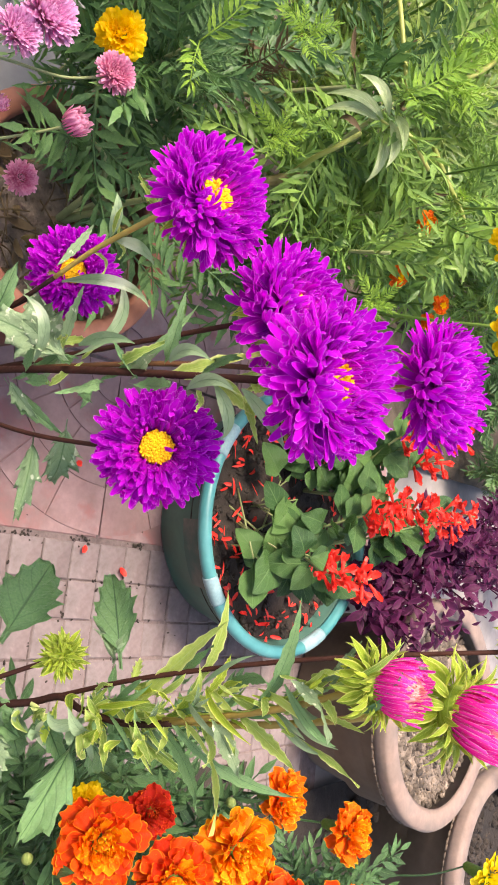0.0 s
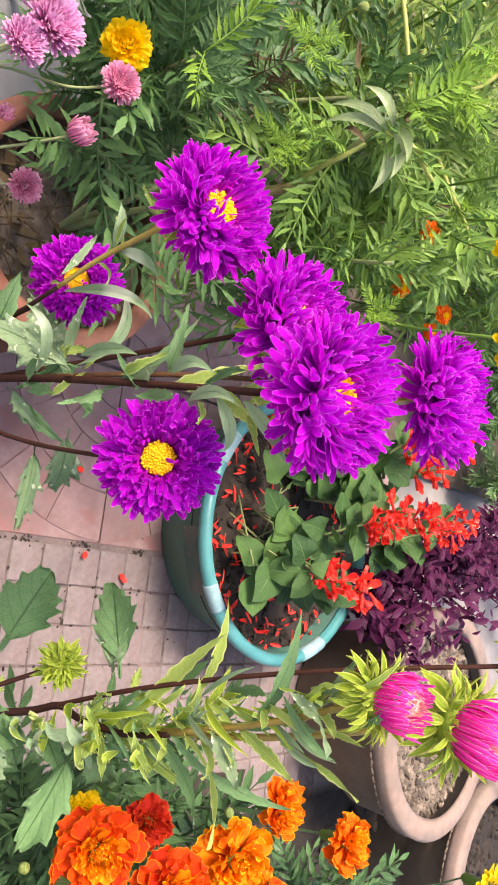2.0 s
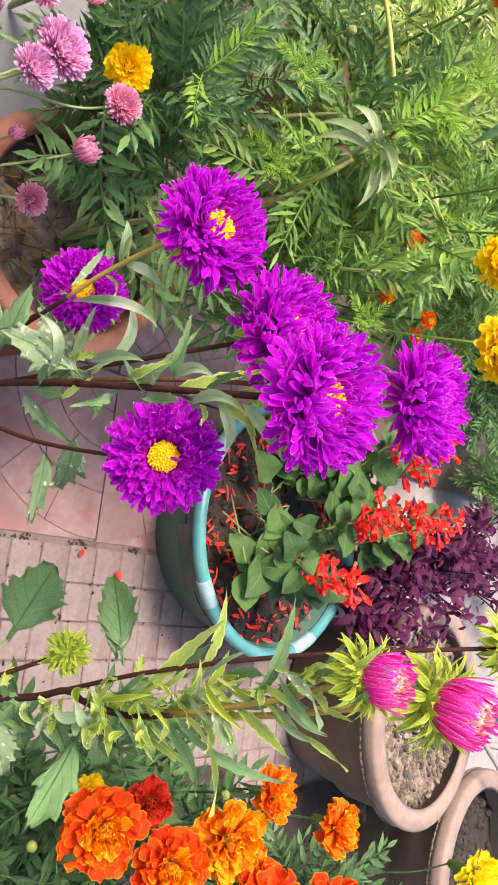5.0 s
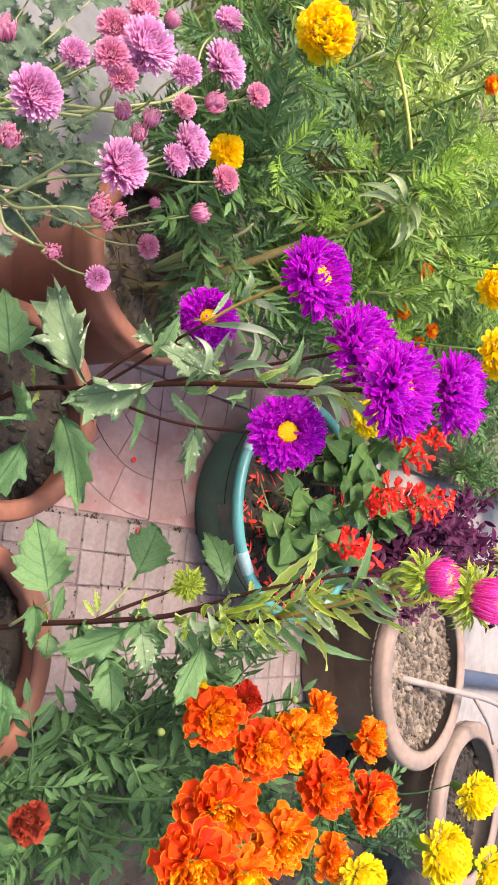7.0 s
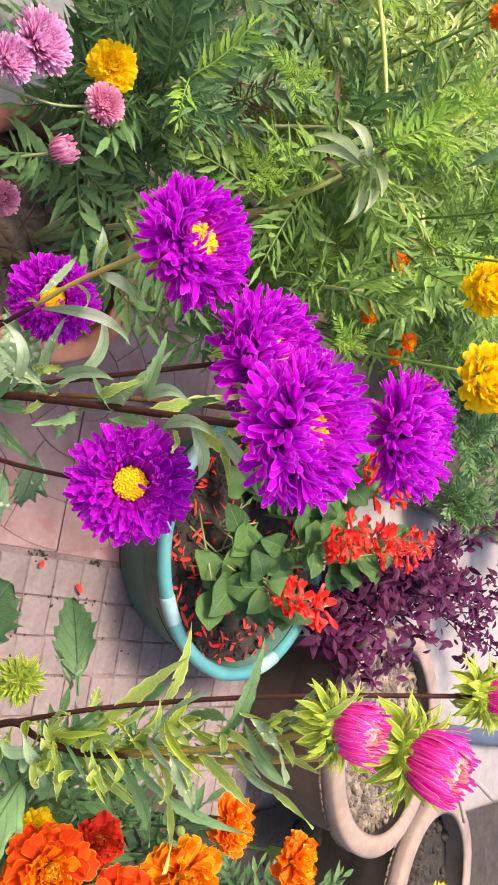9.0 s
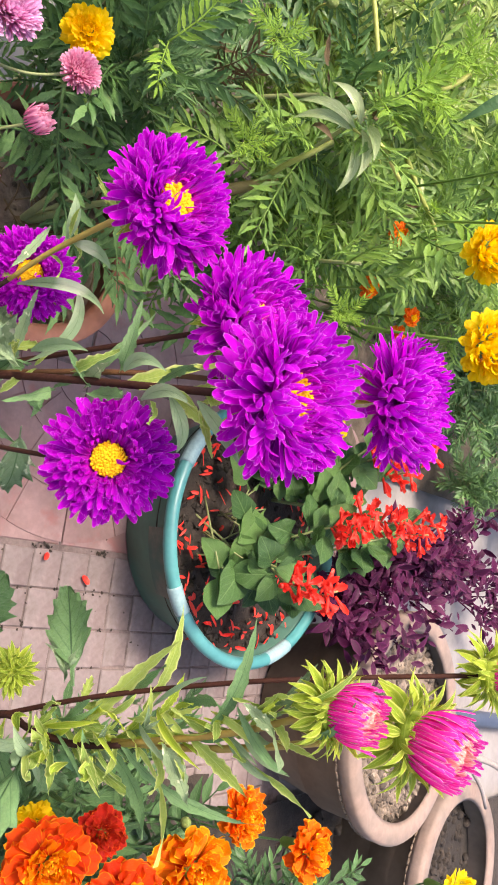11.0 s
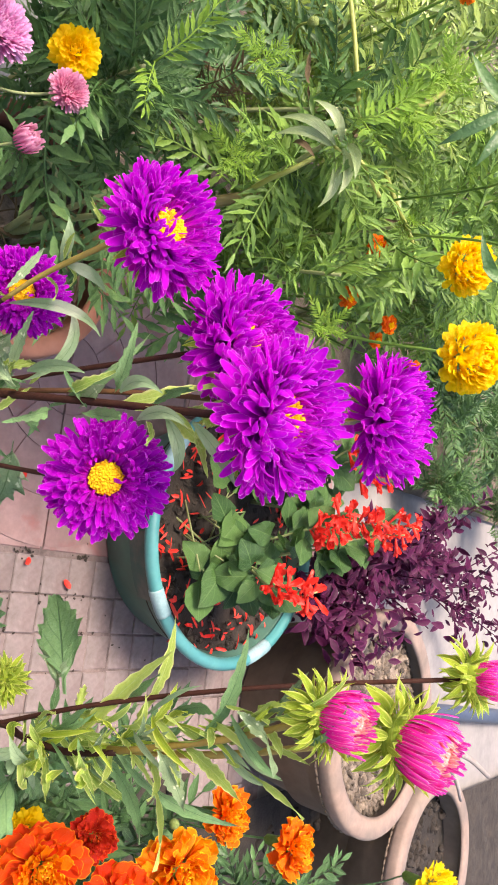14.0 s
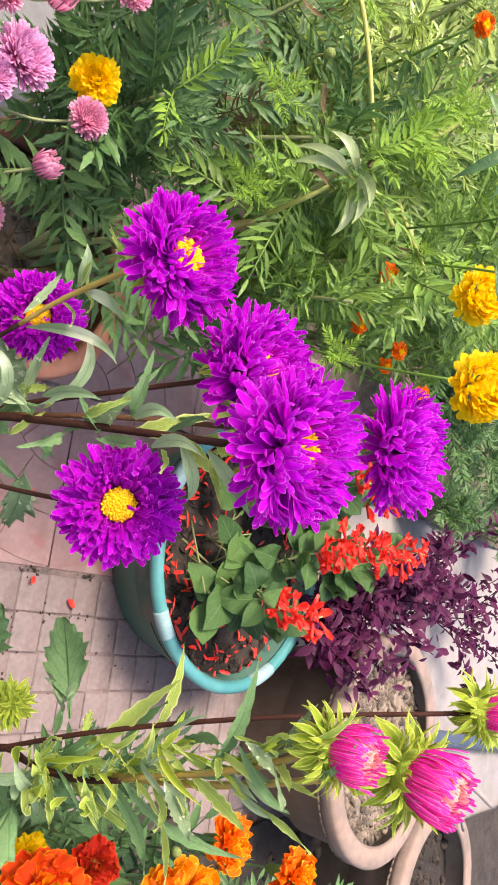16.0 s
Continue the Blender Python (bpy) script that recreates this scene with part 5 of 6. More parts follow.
def marigold_plant(name, base, height, spread, leaves, label, lean=(0, 0), parts=24, seed=0, broad=False, size=(0.06, 0.105), low=0.35, stems=6, group="marigolds", tone=FERN):
    """Branching stems with pinnate leaves all along them; the leaves nearest the top are parts of their own."""
    rnd = random.Random(seed)
    root = thing(name, base, label, "marigold", group)
    b = Vector(base)
    tops = []
    for i in range(stems):
        a = 6.283 * (i + rnd.random() * 0.6) / stems
        s = spread * rnd.uniform(0.45, 1.0) * (0.25 if i == 0 else 1)
        top = b + Vector((math.cos(a) * s + lean[0], math.sin(a) * s + lean[1], (height - b.z) * rnd.uniform(0.78, 1.0)))
        mid = b.lerp(top, 0.5) + Vector((-math.cos(a) * s * 0.15, -math.sin(a) * s * 0.15, 0.03))
        tops.append((mid, top))
        stem(root, [b, b.lerp(mid, 0.5), mid, mid.lerp(top, 0.5) + Vector((0, 0, 0.01)), top], 0.0030 if broad else 0.0036, 0.0016, FERN_DARK if broad else STEM_GREEN)
    lot = []
    for i in range(leaves):
        mid, top = rnd.choice(tops)
        t = low + (1.04 - low) * rnd.random() ** 0.75
        p = b.lerp(mid, t * 2) if t < 0.5 else mid.lerp(top, t * 2 - 1)
        a = rnd.uniform(0, 6.283)
        rise = rnd.uniform(-0.5, 0.9) if t < 0.9 else rnd.uniform(0.2, 1.5)
        d = Vector((math.cos(a), math.sin(a), rise)).normalized() * rnd.uniform(*size) * (0.6 if t > 0.97 else 1)
        lot.append((p, p + d, t))
    lot.sort(key=lambda q: -q[0].z + 0.3 * q[0].y)
    rest = []
    for i, (p, q, t) in enumerate(lot):
        m = along(p, q, (rnd.uniform(-0.4, 0.4), rnd.uniform(-1.1, -0.3), 1) if broad else (rnd.uniform(-0.5, 0.5), rnd.uniform(-1.1, 0.1), 1), 1.0)
        k = rnd.randrange(3 if broad else 5)
        if i < parts:
            part("leaf", BROAD_M[k] if broad else (LIME_M[k % 3] if t > 1.02 and 200 < seed < 210 else FERN_M[tone.name][k]), root, m)
        else:
            rest.append(moved((BROAD_G if broad else FERN_G)[k], m))
    if rest:
        part("foliage", mesh("foliage", joined(rest), FERN_DARK if broad else tone), root, kind="stuff")
    return root, tops


BUSH = "tall bushy marigold with feathery green leaves"
BUSHES = []
for i, (x, y, z, h, s, n, px) in enumerate((
    (-0.208, 0.405, 0.25, 0.40, 0.08, 26, 20), (-0.355, 0.47, 0, 0.56, 0.15, 150, 34), (-0.245, 0.63, 0, 0.60, 0.13, 130, 34), (-0.43, 0.70, 0, 0.66, 0.17, 160, 30), (-0.27, 0.86, 0, 0.60, 0.14, 130, 26),
    (-0.58, 0.52, 0, 0.62, 0.16, 130, 20), (-0.60, 0.92, 0, 0.70, 0.19, 150, 20), (-0.42, 1.08, 0, 0.66, 0.17, 140, 16), (-0.27, 1.18, 0, 0.50, 0.13, 110, 14), (-0.80, 1.15, 0, 0.72, 0.2, 130, 8),
    (-0.58, 1.40, 0, 0.66, 0.2, 130, 8), (-0.35, 1.50, 0, 0.45, 0.16, 110, 8), (-0.95, 1.60, 0, 0.7, 0.22, 120, 4), (-0.62, 1.85, 0, 0.6, 0.22, 120, 4), (-0.28, 1.95, 0, 0.28, 0.15, 90, 4), (-0.02, 2.02, 0, 0.22, 0.14, 80, 4), (-0.16, 1.52, 0, 0.26, 0.13, 70, 4), (-0.12, 1.76, 0, 0.22, 0.13, 70, 4), (0.06, 1.76, 0, 0.14, 0.1, 50, 4), (0.14, 2.15, 0, 0.16, 0.14, 60, 4))):
    # tone paints shade into bushes 0, 1 and 14 on, sun into 3, 5, 6, 9
    BUSHES.append(marigold_plant("marigold_plant", (x, y, z), h, s, int(n * (0.45 if i == 0 else 1.55)), BUSH + (", growing in a terracotta pot" if i == 0 else ""), parts=px, seed=200 + i, low=0.2 if i == 0 else 0.4, stems=3 if i == 0 else 6, size=(0.085, 0.125) if i == 0 else (0.06, 0.105), tone=FERN_SHADE if i in (0, 1) or i >= 14 else FERN_SUNLIT if i in (3, 5, 6, 9) else FERN)[0])

stem(BUSHES[0], [(-0.200, 0.405, 0.24), (-0.195, 0.412, 0.262), (-0.205, 0.45, 0.319), (-0.222, 0.49, 0.38), (-0.235, 0.52, 0.43)], 0.0036, 0.003, STEM_TAN, "main_stem")
stem(BUSHES[0], [(-0.187, 0.372, 0.244), (-0.188, 0.410, 0.285), (-0.202, 0.450, 0.336), (-0.225, 0.490, 0.397), (-0.238, 0.530, 0.441)], 0.0062, 0.0046, STEM_OLIVE, "branch")
for i, (a, b) in enumerate((
    ((-0.285, 0.360, 0.377), (-0.167, 0.340, 0.402)), ((-0.342, 0.400, 0.398), (-0.312, 0.380, 0.318)), ((-0.321, 0.420, 0.420), (-0.270, 0.400, 0.411)),
    ((-0.320, 0.430, 0.435), (-0.257, 0.410, 0.436)), ((-0.359, 0.410, 0.421), (-0.326, 0.390, 0.390)), ((-0.294, 0.450, 0.365), (-0.246, 0.430, 0.325)))):
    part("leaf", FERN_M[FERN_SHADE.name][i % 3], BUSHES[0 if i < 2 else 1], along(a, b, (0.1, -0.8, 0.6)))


def crown(root, place, size, seed, count=8):
    """A rosette of young bright leaves at a shoot's end."""
    rnd = random.Random(seed)
    p = Vector(place)
    for i in range(count):
        a = 6.283 * (i + rnd.uniform(-0.3, 0.3)) / count
        d = Vector((math.cos(a), math.sin(a) * 0.7 - 0.25, math.sin(a) * 0.5 + rnd.uniform(0.1, 0.9))).normalized() * size * rnd.uniform(0.7, 1.15)
        part("young_leaf", LIME_M[i % 3], root, along(p, p + d, (rnd.uniform(-0.3, 0.3), -0.7, 0.7)), "bright yellow-green leaf")


for i, (b, p, size) in enumerate((
    (1, (-0.284, 0.42, 0.522), 0.028), (2, (-0.110, 0.49, 0.528), 0.022), (1, (-0.362, 0.42, 0.478), 0.028), (5, (-0.409, 0.50, 0.585), 0.030), (1, (-0.238, 0.45, 0.470), 0.024), (3, (-0.300, 0.55, 0.60), 0.030))):
    crown(BUSHES[b], p, size, 70 + i)


def bush_flower(i, place, size, outer, inner, up=(0, -0.3, 1), full=1.0):
    p = Vector(place)
    b = Vector(BUSHES[i].location)
    u = Vector(up).normalized()
    stem(BUSHES[i], [b.lerp(p, 0.45) + Vector((0, 0.02, 0.05)), b.lerp(p, 0.8) + Vector((0, 0.01, 0)), p - u * size * 0.5], 0.0015, 0.0013, FERN)
    marigold_head(BUSHES[i], place, u, size, int(size * 10000) + i, outer, inner, full, size > 0.04)


bush_flower(1, (-0.372, 0.365, 0.530), 0.058, AMBER, AMBER, (0.25, -0.6, 0.7))
bush_flower(0, (-0.276, 0.328, 0.441), 0.035, AMBER, AMBER, (0.2, -0.6, 0.7))
bush_flower(2, (-0.090, 0.583, 0.603), 0.060, AMBER, AMBER, (0.25, -0.5, 0.8))
bush_flower(2, (-0.166, 0.600, 0.595), 0.050, AMBER, AMBER, (0.2, -0.4, 0.8))
bush_flower(2, (-0.032, 0.600, 0.434), 0.054, YELLOW, YELLOW, (0.3, -0.4, 0.8))
for i, p in ((2, (-0.163, 0.637, 0.466)), (4, (-0.153, 0.748, 0.453)), (2, (-0.200, 0.614, 0.508)), (3, (-0.39, 0.60, 0.60)), (3, (-0.42, 0.66, 0.615)), (4, (-0.15, 0.82, 0.40)), (4, (-0.12, 0.88, 0.42))):
    bush_flower(i, p, 0.022, ORANGE, AMBER, (0.2, -0.2, 1), 0.6)
rs = random.Random(66)
for i in range(8):
    b = Vector((rs.uniform(-0.46, -0.2), rs.uniform(0.42, 0.8), rs.uniform(0.42, 0.56)))
    part("withered_leaf", DEAD_M, BUSHES[1 + i % 3], along(b, b + Vector((rs.uniform(-1, 1), rs.uniform(-1, 1), rs.uniform(-1, 0.5))).normalized() * rs.uniform(0.015, 0.03), (0, -0.6, 0.8)))
for i, (b, t) in enumerate((((-0.30, 0.44, 0.47), (-0.285, 0.40, 0.455)), ((-0.26, 0.52, 0.545), (-0.24, 0.49, 0.53)), ((-0.34, 0.52, 0.50), (-0.31, 0.53, 0.48)))):
    part("withered_leaf", DEAD_M, BUSHES[1], along(b, t, (0, -0.6, 0.8), 0.8), "curled brown dead leaf")

# a leaf with pale, bent leaflets, yellowish stems, buds and a dead leaf
stem(BUSHES[1], [(-0.212, 0.530, 0.555), (-0.234, 0.510, 0.550), (-0.240, 0.500, 0.540), (-0.247, 0.500, 0.533)], 0.0018, 0.0012, STEM_LIME)
for bent in (
    ((-0.246, 0.500, 0.531), (-0.263, 0.485, 0.520), (-0.260, 0.480, 0.492)),
    ((-0.247, 0.500, 0.534), (-0.269, 0.485, 0.528), (-0.272, 0.480, 0.496)),
    ((-0.249, 0.500, 0.539), (-0.266, 0.485, 0.548), (-0.276, 0.480, 0.528)),
    ((-0.244, 0.500, 0.533), (-0.208, 0.485, 0.549), (-0.196, 0.480, 0.530)),
    ((-0.244, 0.500, 0.540), (-0.216, 0.485, 0.559), (-0.202, 0.480, 0.547)),
    ((-0.247, 0.500, 0.544), (-0.229, 0.485, 0.563), (-0.210, 0.480, 0.561))):
    part("leaflet", mesh("curled_leaflet", ribbon(bent, 0.0080), CURLED), BUSHES[1], None, "pale curled leaflet")
FROND_M = mesh("withered_frond", FERN_G[3], DEAD)
for a, b in (((-0.296, 0.440, 0.440), (-0.282, 0.420, 0.500)), ((-0.288, 0.435, 0.450), (-0.268, 0.425, 0.492))):
    part("withered_leaf", FROND_M, BUSHES[1], along(a, b, (0.6, -0.7, 0.3)), "shrivelled brown frond")
part("withered_leaf", mesh("withered_leaf", ribbon(((-0.239, 0.490, 0.521), (-0.254, 0.485, 0.513), (-0.254, 0.490, 0.502)), 0.005), DEAD), BUSHES[1], None, "curled brown dead leaf")
for line in (
    ((-0.273, 0.600, 0.534), (-0.253, 0.600, 0.541), (-0.230, 0.600, 0.550), (-0.209, 0.600, 0.559), (-0.188, 0.610, 0.559)),
    ((-0.430, 0.520, 0.536), (-0.403, 0.520, 0.542), (-0.365, 0.520, 0.547), (-0.322, 0.520, 0.550), (-0.289, 0.530, 0.547)),
    ((-0.231, 0.470, 0.470), (-0.233, 0.460, 0.501), (-0.236, 0.460, 0.524), (-0.245, 0.470, 0.539)),
    ((-0.330, 0.600, 0.593), (-0.315, 0.580, 0.581), (-0.311, 0.570, 0.557), (-0.306, 0.560, 0.535))):
    stem(BUSHES[1], [Vector(p) + Vector((0, 0.035, -0.027)) for p in line], 0.0024, 0.0019, STEM_LIME)
for bent in (
    ((-0.220, 0.460, 0.678), (-0.232, 0.440, 0.669), (-0.252, 0.440, 0.662)),
    ((-0.222, 0.460, 0.680), (-0.206, 0.440, 0.662), (-0.202, 0.440, 0.640)),
    ((-0.214, 0.460, 0.680), (-0.196, 0.440, 0.675), (-0.184, 0.440, 0.664)),
    ((-0.118, 0.460, 0.670), (-0.121, 0.440, 0.668), (-0.145, 0.440, 0.667)),
    ((-0.120, 0.460, 0.680), (-0.115, 0.440, 0.674), (-0.124, 0.440, 0.667))):
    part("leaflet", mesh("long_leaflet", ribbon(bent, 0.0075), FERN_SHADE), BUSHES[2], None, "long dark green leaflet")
stem(BUSHES[2], [(-0.245, 0.63, 0.50), (-0.20, 0.52, 0.66), (-0.220, 0.460, 0.678)], 0.0011, 0.0007, FERN)
stem(BUSHES[2], [(-0.20, 0.60, 0.55), (-0.15, 0.50, 0.66), (-0.118, 0.460, 0.670)], 0.0011, 0.0007, FERN)
BUD_M = mesh("flower_bud", lathe([(0.0, -0.7), (0.14, -0.66), (0.36, -0.35), (0.45, 0.0), (0.38, 0.3), (0.18, 0.46), (0.0, 0.5)], 12), MARIGOLD_BUD)
for i, p in enumerate(((-0.485, 0.600, 0.557), (-0.492, 0.610, 0.563), (-0.448, 0.540, 0.539), (-0.450, 0.550, 0.546), (-0.348, 0.500, 0.515), (-0.412, 0.620, 0.592), (-0.434, 0.500, 0.502), (-0.473, 0.450, 0.441), (-0.436, 0.600, 0.569))):
    up = Vector((0.3 * math.sin(i * 2.1), -0.3, 0.9))
    stem(BUSHES[1 + i % 3], [Vector(p) - up * 0.05 + Vector((0, 0.02, 0)), Vector(p) - up * 0.02, p], 0.0012, 0.0010, STEM_LIME)
    part("flower_bud", BUD_M, BUSHES[1 + i % 3], aim(p, up, i, 0.0095), "round pale green bud")
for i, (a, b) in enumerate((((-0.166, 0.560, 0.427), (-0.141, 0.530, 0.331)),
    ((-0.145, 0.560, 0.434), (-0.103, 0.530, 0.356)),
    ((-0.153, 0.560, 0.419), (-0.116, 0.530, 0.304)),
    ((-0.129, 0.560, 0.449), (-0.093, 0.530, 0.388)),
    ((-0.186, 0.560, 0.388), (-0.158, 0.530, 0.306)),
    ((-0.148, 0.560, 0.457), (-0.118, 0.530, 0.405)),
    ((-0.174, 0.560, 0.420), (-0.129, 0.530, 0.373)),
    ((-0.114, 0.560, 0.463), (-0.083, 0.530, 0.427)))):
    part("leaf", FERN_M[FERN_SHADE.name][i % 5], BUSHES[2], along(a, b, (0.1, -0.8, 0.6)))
tagged(new("stone", mesh("stone", moved(clod(77, 0.8), Matrix.Translation((-0.149, 1.145, 0.012)) @ Matrix.Diagonal((0.040, 0.034, 0.032, 1))), CONCRETE)), "rounded pale stone lying beside the bushes", "stone")

# orange and yellow marigolds at the paving's edge
FRENCH, _ = marigold_plant("marigold_plant", (0.36, 0.42, 0.0), 0.36, 0.14, 84, "bushy french marigold with orange-red ruffled blooms and dark leaves", (-0.01, -0.03), 70, 301, True, (0.075, 0.115), 0.35, 9)
FRENCH2, _ = marigold_plant("marigold_plant", (0.40, 0.60, 0.0), 0.30, 0.08, 34, "french marigold with orange blooms beside the brown pot", (-0.02, -0.05), 24, 302, True, (0.06, 0.10), 0.35, 7)
FRENCH3, _ = marigold_plant("marigold_plant", (0.375, 0.25, 0.0), 0.33, 0.10, 60, "french marigold with dark green leaves and a wilted bloom", (-0.01, 0), 50, 303, True, (0.075, 0.115), 0.3, 7)
GOLD, _ = marigold_plant("marigold_plant", (0.59, 0.80, 0.0), 0.34, 0.12, 84, "marigold with bright yellow blooms growing in the soil", (0, 0), 40, 304, True, (0.06, 0.10), 0.35, 8)


def bloom(root, place, size, outer, inner, up, seed, full=1.0):
    p, b, u = Vector(place), Vector(root.location), Vector(up).normalized()
    stem(root, [b.lerp(p, 0.5) + Vector((0, 0.01, 0.04)), b.lerp(p, 0.8), p - u * size * 0.5], 0.0013, 0.0011, FERN_DARK)
    marigold_head(root, place, u, size, seed, outer, inner, full, outer is YELLOW)


bloom(FRENCH, (0.262, 0.330, 0.402), 0.063, RED_ORANGE, CREST, (-0.2, -0.5, 0.8), 401)
bloom(FRENCH, (0.303, 0.380, 0.420), 0.063, RED_ORANGE, CREST, (-0.1, -0.5, 0.8), 402)
bloom(FRENCH, (0.326, 0.474, 0.395), 0.073, CREST, CREST, (0.0, -0.4, 0.9), 403)
bloom(FRENCH2, (0.338, 0.590, 0.352), 0.057, ORANGE, CREST, (-0.1, 0.0, 1), 404)
bloom(FRENCH, (0.375, 0.482, 0.426), 0.071, RED_ORANGE, ORANGE, (0.0, -0.3, 0.9), 405)
bloom(FRENCH2, (0.379, 0.645, 0.392), 0.059, ORANGE, CREST, (0.0, 0.0, 1), 406)
bloom(FRENCH2, (0.423, 0.577, 0.430), 0.075, RED_ORANGE, CREST, (0.0, -0.15, 1), 407)
bloom(FRENCH3, (0.314, 0.270, 0.455), 0.075, RED_ORANGE, CREST, (0.0, -0.6, 0.8), 408)
bloom(FRENCH, (0.385, 0.378, 0.442), 0.068, ORANGE, CREST, (0.1, -0.4, 0.9), 409)
bloom(FRENCH3, (0.336, 0.223, 0.466), 0.075, RED_ORANGE, CREST, (0.1, -0.6, 0.8), 410)
bloom(FRENCH2, (0.449, 0.480, 0.434), 0.052, ORANGE, CREST, (0.2, 0.0, 1), 411)
bloom(FRENCH3, (0.392, 0.315, 0.444), 0.057, ORANGE, AMBER, (0.2, -0.4, 0.8), 412)
bloom(FRENCH3, (0.316, 0.168, 0.331), 0.041, WILTED, WILTED, (-0.3, -0.6, 0.8), 413, 0.7)
bloom(FRENCH, (0.254, 0.370, 0.408), 0.037, DEEP_RED, DEEP_RED, (-0.1, -0.5, 0.8), 418)
bloom(FRENCH3, (0.250, 0.345, 0.367), 0.030, AMBER, AMBER, (-0.2, -0.5, 0.8), 419)
bloom(GOLD, (0.467, 0.490, 0.463), 0.059, YELLOW, YELLOW, (0.1, -0.3, 0.9), 414)
bloom(GOLD, (0.555, 0.950, 0.405), 0.078, YELLOW, YELLOW, (0.1, -0.2, 1), 415)
bloom(GOLD, (0.551, 0.745, 0.440), 0.087, YELLOW, YELLOW, (0.0, -0.2, 1), 416)
bloom(GOLD, (0.612, 0.845, 0.465), 0.078, YELLOW, YELLOW, (0.2, -0.2, 1), 417)

for p in ((0.275, 0.450, 0.413), (0.275, 0.30, 0.36), (0.345, 0.30, 0.40)):
    stem(FRENCH, [Vector(p) + Vector((0.02, 0.02, -0.06)), Vector(p) + Vector((0.004, 0.004, -0.02)), p], 0.0013, 0.0011, FERN_DARK)
    part("flower_bud", BUD_M, FRENCH, aim(p, (-0.1, -0.4, 0.9), 0, 0.009), "olive green bud")

# ---- salvia in the tub ----
OVATE_M = [mesh("salvia_leaf", blade(1, w, 16, 6, "leaf", f, c, 0.0, 0.05, 2.2, 0.2, sway=sw), SALVIA_LEAF) for w, f, c, sw in ((0.66, 0.22, -0.7, 0.06), (0.60, 0.30, -0.35, -0.06), (0.70, 0.12, 0.35, 0.03), (0.63, 0.2, -0.9, -0.04))]
LIP_G = [blade(1, 0.42, 4, 2, "strap", 0.9, c) for c in (0.5, -0.4, 0.9)]


def salvia(base, spikes, seed, label, leaves=34):
    rnd = random.Random(seed)
    root = thing("salvia_plant", base, label, "salvia", "salvias in the tub")
    b = Vector(base)
    for x, y, z, n, h in spikes:
        p = Vector((x, y, z))
        mid = b.lerp(p, 0.5) + Vector((0, 0, 0.02))
        stem(root, [b, mid, p, p + Vector((rnd.uniform(-0.01, 0.01), 0.005, h))], 0.0024, 0.0012, STEM_GREEN)
        florets = []
        for k in range(n):
            q = p + Vector((0, 0, h * (k + 0.3) / n * 1.05))
            a = k * 2.4 + rnd.uniform(-0.4, 0.4)
            tilt = rnd.uniform(0.0, 0.9)
            d = Vector((math.cos(a), math.sin(a) * 0.8 - 0.25, tilt)).normalized()
            size = rnd.uniform(0.018, 0.03) * (1.15 - 0.5 * k / n)
            florets.append(tube([q, q + d * size * 0.5, q + d * size], [0.0018, 0.0034], 6, 3))
            for i in range(4):
                u, s = rnd.choice(LIP_G), rnd.uniform(0.009, 0.015)
                e = d + Vector((rnd.uniform(-0.8, 0.8), rnd.uniform(-0.8, 0.8), rnd.uniform(-0.7, 0.7)))
                florets.append(moved(u, along(q + d * size * rnd.uniform(0.4, 0.95), q + d * size * 0.8 + e.normalized() * s, (0, -0.6, 0.8), 1.0)))
        part("flower_spike", mesh("flower_spike", joined(florets), SALVIA), root, label="scarlet flower spike")
        for i in range(leaves // len(spikes)):
            t = rnd.uniform(0.2, 0.95)
            q = b.lerp(mid, t * 2) if t < 0.5 else mid.lerp(p, t * 2 - 1)
            d = Vector((rnd.uniform(-1, 1), rnd.uniform(-1, 0.7), rnd.uniform(-0.2, 0.6))).normalized() * rnd.uniform(0.035, 0.065)
            part("leaf", OVATE_M[i % 4], root, along(q, q + d, (rnd.uniform(-0.3, 0.3), -0.5, 1), 1.0))
    return root


SAL = "scarlet salvia with green ovate leaves growing in the tub"
salvia((0.12, 0.86, 0.10), ((0.089, 0.900, 0.255, 14, 0.05), (0.150, 0.790, 0.262, 11, 0.035), (0.172, 0.855, 0.262, 9, 0.03)), 1, SAL, 42)
salvia((0.06, 0.97, 0.10), ((0.070, 0.930, 0.26, 9, 0.05), (0.085, 1.0, 0.255, 12, 0.06), (-0.02, 1.0, 0.26, 12, 0.05)), 2, SAL, 36)
salvia((0.02, 0.90, 0.10), ((0.02, 1.05, 0.25, 9, 0.05), (-0.01, 1.09, 0.27, 10, 0.05)), 3, SAL, 30)
salvia((0.15, 0.96, 0.10), ((0.115, 1.08, 0.25, 11, 0.06), (0.10, 1.13, 0.25, 10, 0.06)), 4, SAL, 24)
LOW = thing("salvia_plant", (0.08, 0.80, 0.095), "young salvia with ovate leaves low in the tub", "salvia", "salvias in the tub")
rs = random.Random(6)
for i in range(15):
    q = Vector((rs.uniform(0.02, 0.19), rs.uniform(0.77, 0.90), rs.uniform(0.12, 0.18)))
    stem(LOW, [(0.08 + rs.uniform(-0.04, 0.05), 0.83 + rs.uniform(-0.04, 0.05), 0.095), q], 0.0016, 0.001, STEM_GREEN)
    d = Vector((rs.uniform(-1, 1), rs.uniform(-1, 0.3), rs.uniform(-0.1, 0.4))).normalized() * rs.uniform(0.055, 0.085)
    part("leaf", OVATE_M[i % 4], LOW, along(q, q + d, (rs.uniform(-0.2, 0.2), -0.4, 1), 1.0))

